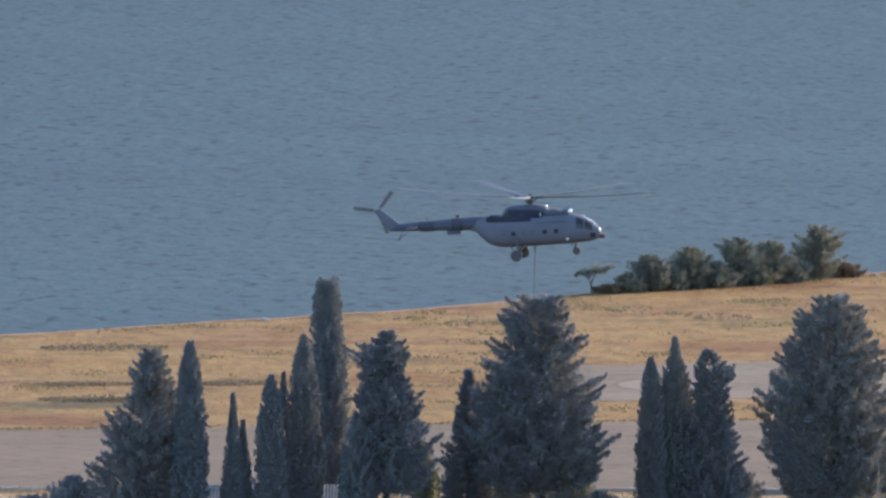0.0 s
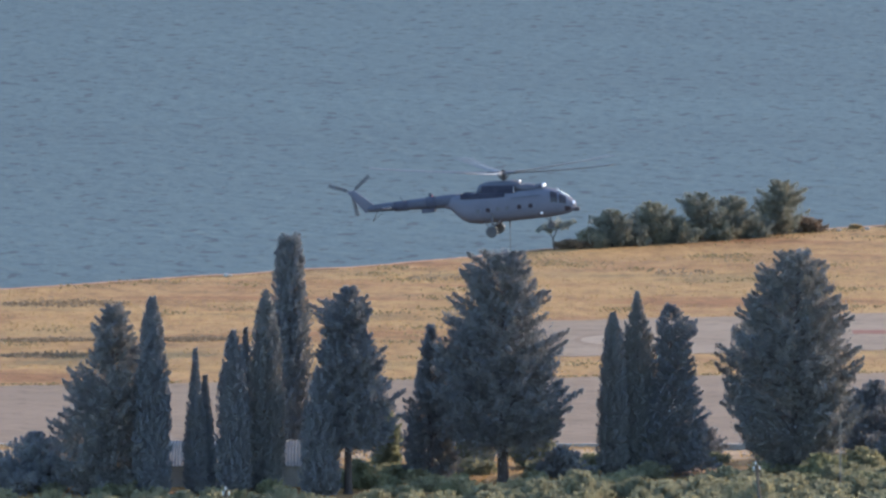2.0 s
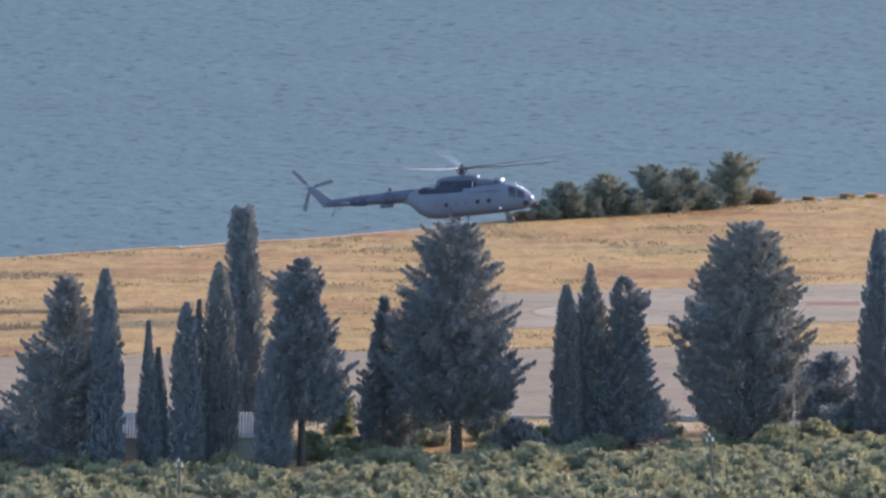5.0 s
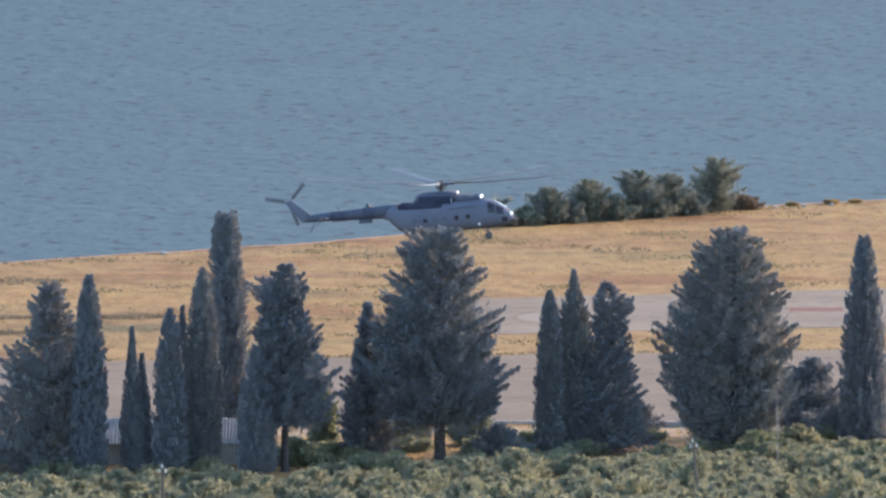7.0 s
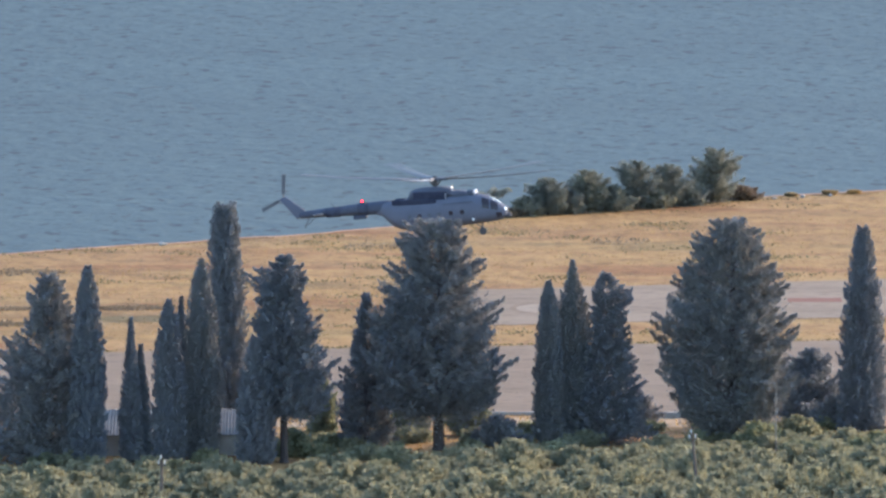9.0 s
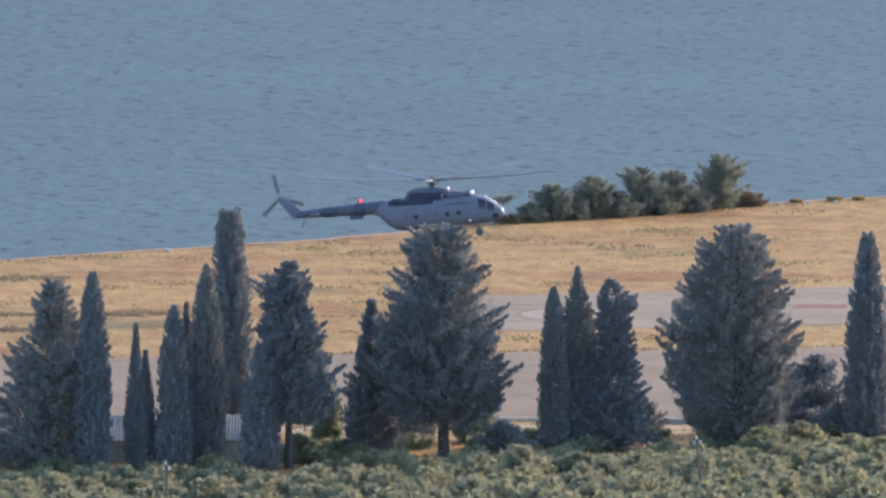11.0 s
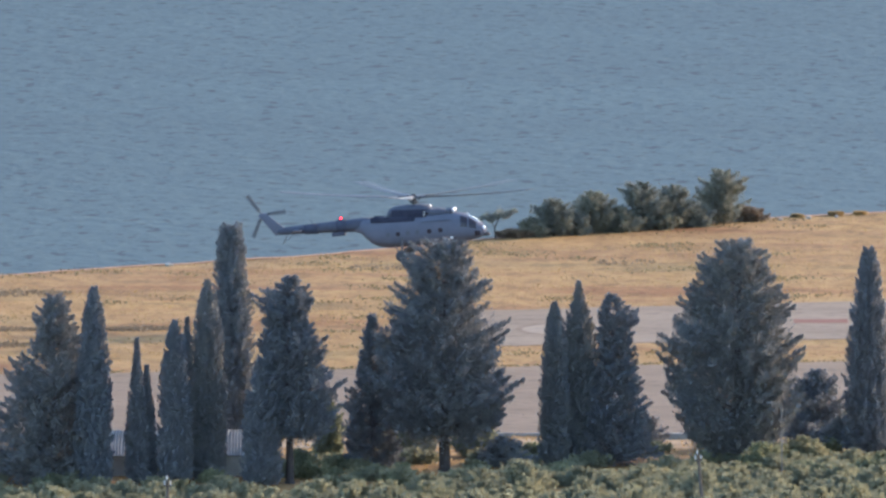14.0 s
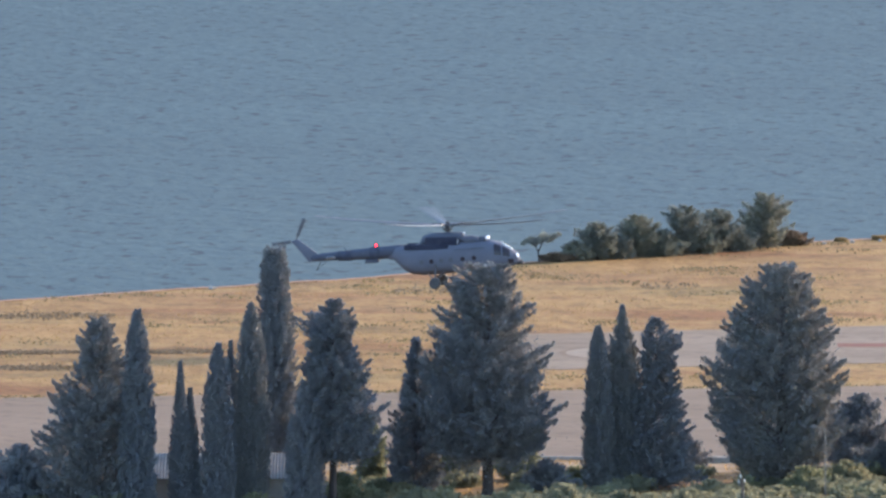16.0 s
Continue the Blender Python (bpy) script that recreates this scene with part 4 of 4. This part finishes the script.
    part("roof_aerial", bm, WHITE, heli)
    bm = bmesh.new()
    rod(bm, (-8.2, 0, -1.5), (-8.5, 0, -1.02), 0.03, 0.015, 6)
    part("boom_aerial", bm, BOOM, heli)
    part("mast", rod(bmesh.new(), (-0.05, 0, -0.55), (0, 0, 0.0), 0.20, 0.15, 14), STEEL, heli, "rotor mast")
    part("boom_marking", boxed(-10.0, -9.2, -0.345, -0.325, -1.86, -1.74), WHITE, heli, "small white bar of writing")
    # undercarriage
    for s in (-1, 1):
        leg = bmesh.new()
        rod(leg, (-1.1, s * 1.12, -2.95), (-1.15, s * 2.12, -4.42), 0.075, 0.06, 10)
        rod(leg, (-1.15, s * 2.05, -4.42), (-1.15, s * 2.3, -4.45), 0.06, 0.06, 10)
        rod(leg, (-0.5, s * 0.95, -3.65), (-1.12, s * 2.05, -4.38), 0.05, 0.05, 8)
        rod(leg, (-1.8, s * 0.95, -3.65), (-1.18, s * 2.05, -4.38), 0.05, 0.05, 8)
        part("main_strut", leg, STEEL, heli)
        wheel = part("main_wheel", rod(bmesh.new(), (-1.15, s * 2.12, -4.45), (-1.15, s * 2.40, -4.45), 0.20, 0.20, 16), STEEL, heli, "main wheel")
        tyre = bmesh.new()
        for a, b, ra, rb in ((2.10, 2.16, 0.38, 0.45), (2.16, 2.36, 0.46, 0.46), (2.36, 2.42, 0.45, 0.38)):
            rod(tyre, (-1.15, s * a, -4.45), (-1.15, s * b, -4.45), ra, rb, 22)
        part("tyre", tyre, RUBBER, wheel, "black rubber tyre")
    leg = bmesh.new()
    rod(leg, (3.35, 0, -3.6), (3.4, 0, -4.5), 0.07, 0.055, 10)
    rod(leg, (2.85, 0, -3.75), (3.36, 0, -4.25), 0.04, 0.04, 8)
    part("nose_strut", leg, STEEL, heli)
    for s in (-1, 1):
        wheel = part("nose_wheel", rod(bmesh.new(), (3.4, s * 0.07, -4.5), (3.4, s * 0.24, -4.5), 0.12, 0.12, 14), STEEL, heli, "nose wheel")
        part("tyre", rod(bmesh.new(), (3.4, s * 0.09, -4.5), (3.4, s * 0.22, -4.5), 0.30, 0.30, 20), RUBBER, wheel, "black rubber tyre")
    # sling line below the belly
    bm = bmesh.new()
    rod(bm, (0.1, 0, -3.8), (-0.34, 0, -8.2), 0.025, 0.025, 8)
    sling = part("sling_line", bm, RUBBER, heli, "dark sling cable under the belly")
    part("hook_block", rod(bmesh.new(), (0.1, 0, -3.8), (0.05, 0, -4.4), 0.07, 0.05, 10), STEEL, sling, "steel hook block")
    # beacon with a turning lamp
    beacon = part("beacon", rod(bmesh.new(), (-5.95, 0, -1.30), (-5.95, 0, -1.20), 0.10, 0.10, 12), RED_GLASS, heli, "red anti-collision beacon")
    lamp = part("beacon_lamp", boxed(0.02, 0.06, -0.08, 0.08, -0.08, 0.12, 0.02), BEACON_RED, beacon, "glowing red lamp")
    cup = boxed(-0.05, 0.015, -0.12, 0.12, -0.11, 0.16, 0.01)
    for y in (-0.12, 0.10):
        box(cup, 0.0, 0.2, y, y + 0.02, -0.11, 0.16)
    box(cup, 0.0, 0.2, -0.12, 0.12, 0.14, 0.16)
    back = part("beacon_shield", cup, BOOM, beacon)
    # main rotor
    bm = bmesh.new()
    rod(bm, (0, 0, -0.08), (0, 0, 0.09), 0.62, 0.52, 20)
    rod(bm, (0, 0, -0.42), (0, 0, -0.30), 0.36, 0.36, 18)
    for k in range(5):
        a = radians(72 * k + 20)
        rod(bm, (0.33 * math.cos(a), 0.33 * math.sin(a), -0.36), (0.55 * math.cos(a), 0.55 * math.sin(a), 0.04), 0.035, 0.035, 6)
    ball(bm, (0, 0, 0.16), 0.17, (1, 1, 0.8))
    rotor = part("main_rotor", bm, STEEL, heli, "rotor hub with five blades")
    for k in range(5):
        bm = bmesh.new()
        rod(bm, (0.2, 0, 0.0), (1.3, 0, 0.06), 0.13, 0.09, 8)
        rod(bm, (0.7, 0.18, 0.06), (0.95, -0.18, 0.06), 0.05, 0.05, 8)
        sec = []
        for r, z, pitch in ((1.2, 0.05, 0.24), (2.2, 0.09, 0.22), (5.0, 0.24, 0.15), (8.0, 0.47, 0.09), (10.65, 0.74, 0.05)):
            sec.append([bm.verts.new((r, yy, z + zz - yy * pitch)) for yy, zz in ((-0.27, 0.0), (-0.1, 0.045), (0.16, 0.04), (0.27, 0.0), (0.1, -0.03), (-0.1, -0.035))])
        for a, b in zip(sec, sec[1:]):
            for j in range(6):
                bm.faces.new((a[j], a[(j + 1) % 6], b[(j + 1) % 6], b[j]))
        bm.faces.new(sec[0])
        bm.faces.new(sec[-1][::-1])
        part("blade", bm, BLADE, rotor, "long dark rotor blade", at=pose(0, 0, 0, 0, 0, 72 * k))
    # tail rotor, turning about the y axis
    tail = part("tail_rotor", rod(bmesh.new(), (0, -0.3, 0), (0, 0.1, 0), 0.13, 0.15, 14), STEEL, heli, "tail rotor hub with three blades")
    for k in range(3):
        bm = bmesh.new()
        rod(bm, (0.05, 0, 0), (0.5, 0, 0), 0.06, 0.05, 8)
        box(bm, 0.4, 1.95, -0.025, 0.025, -0.14, 0.14, 0.02)
        part("blade", bm, BLADE, tail, "short dark tail rotor blade", at=pose(0, 0, 0, 0, -120 * k, 0))
    return heli, rotor, tail, lamp, back


HELI, ROTOR, TAIL_ROTOR, BEACON_LAMP, BEACON_SHIELD = build_helicopter()


def motions():
    walk(HELI, [(t, pose(x, HELICOPTER_Y, z, 0, -up, HEADING)) for t, x, z, up in HELICOPTER_ROWS])
    steps = [k / FPS for k in range(int(16 * FPS) + 1)]
    drift_t = [0, 0.5, 1, 1.5, 2, 2.5, 3, 3.5, 4, 4.5, 5, 7.5, 8, 8.5, 9, 11.5, 12, 12.5, 13, 13.5, 14, 14.5, 15, 15.5, 16]
    drift_a = [50, 65, 86, 119, 158, 200, 237, 268, 302, 335, 370, 565, 603, 648, 683, 854, 907, 958, 1005, 1048, 1083, 1136, 1172, 1224, 1264]
    # five blades at 3.2 turns a second, clockwise from above, on a mast that leans forward
    phase = [42, 54, 45, 44, 36, 37, 36, 36, 33, 32, 27, 43, 36, 39, 37, 51, 53, 48, 50, 48, 42, 40, 33, 30, 27]
    walk(ROTOR, [(t, pose(0, 0, 0, 0, 4.5, 0) @ pose(0, 0, 0, 0, 0, float(np.interp(t, drift_t, phase)) - HEADING - 1152 * t)) for t in steps])
    walk(TAIL_ROTOR, [(t, pose(-12.35, 0.32, -0.28, 0, -(1200 * t + float(np.interp(t, drift_t, drift_a))), 0)) for t in steps])
    for ob in (BEACON_LAMP, BEACON_SHIELD):
        walk(ob, [(k / 10, pose(-5.95, 0, -1.15, 0, 0, -83 - 504 * (k / 10 - 2.5))) for k in range(161)])


motions()
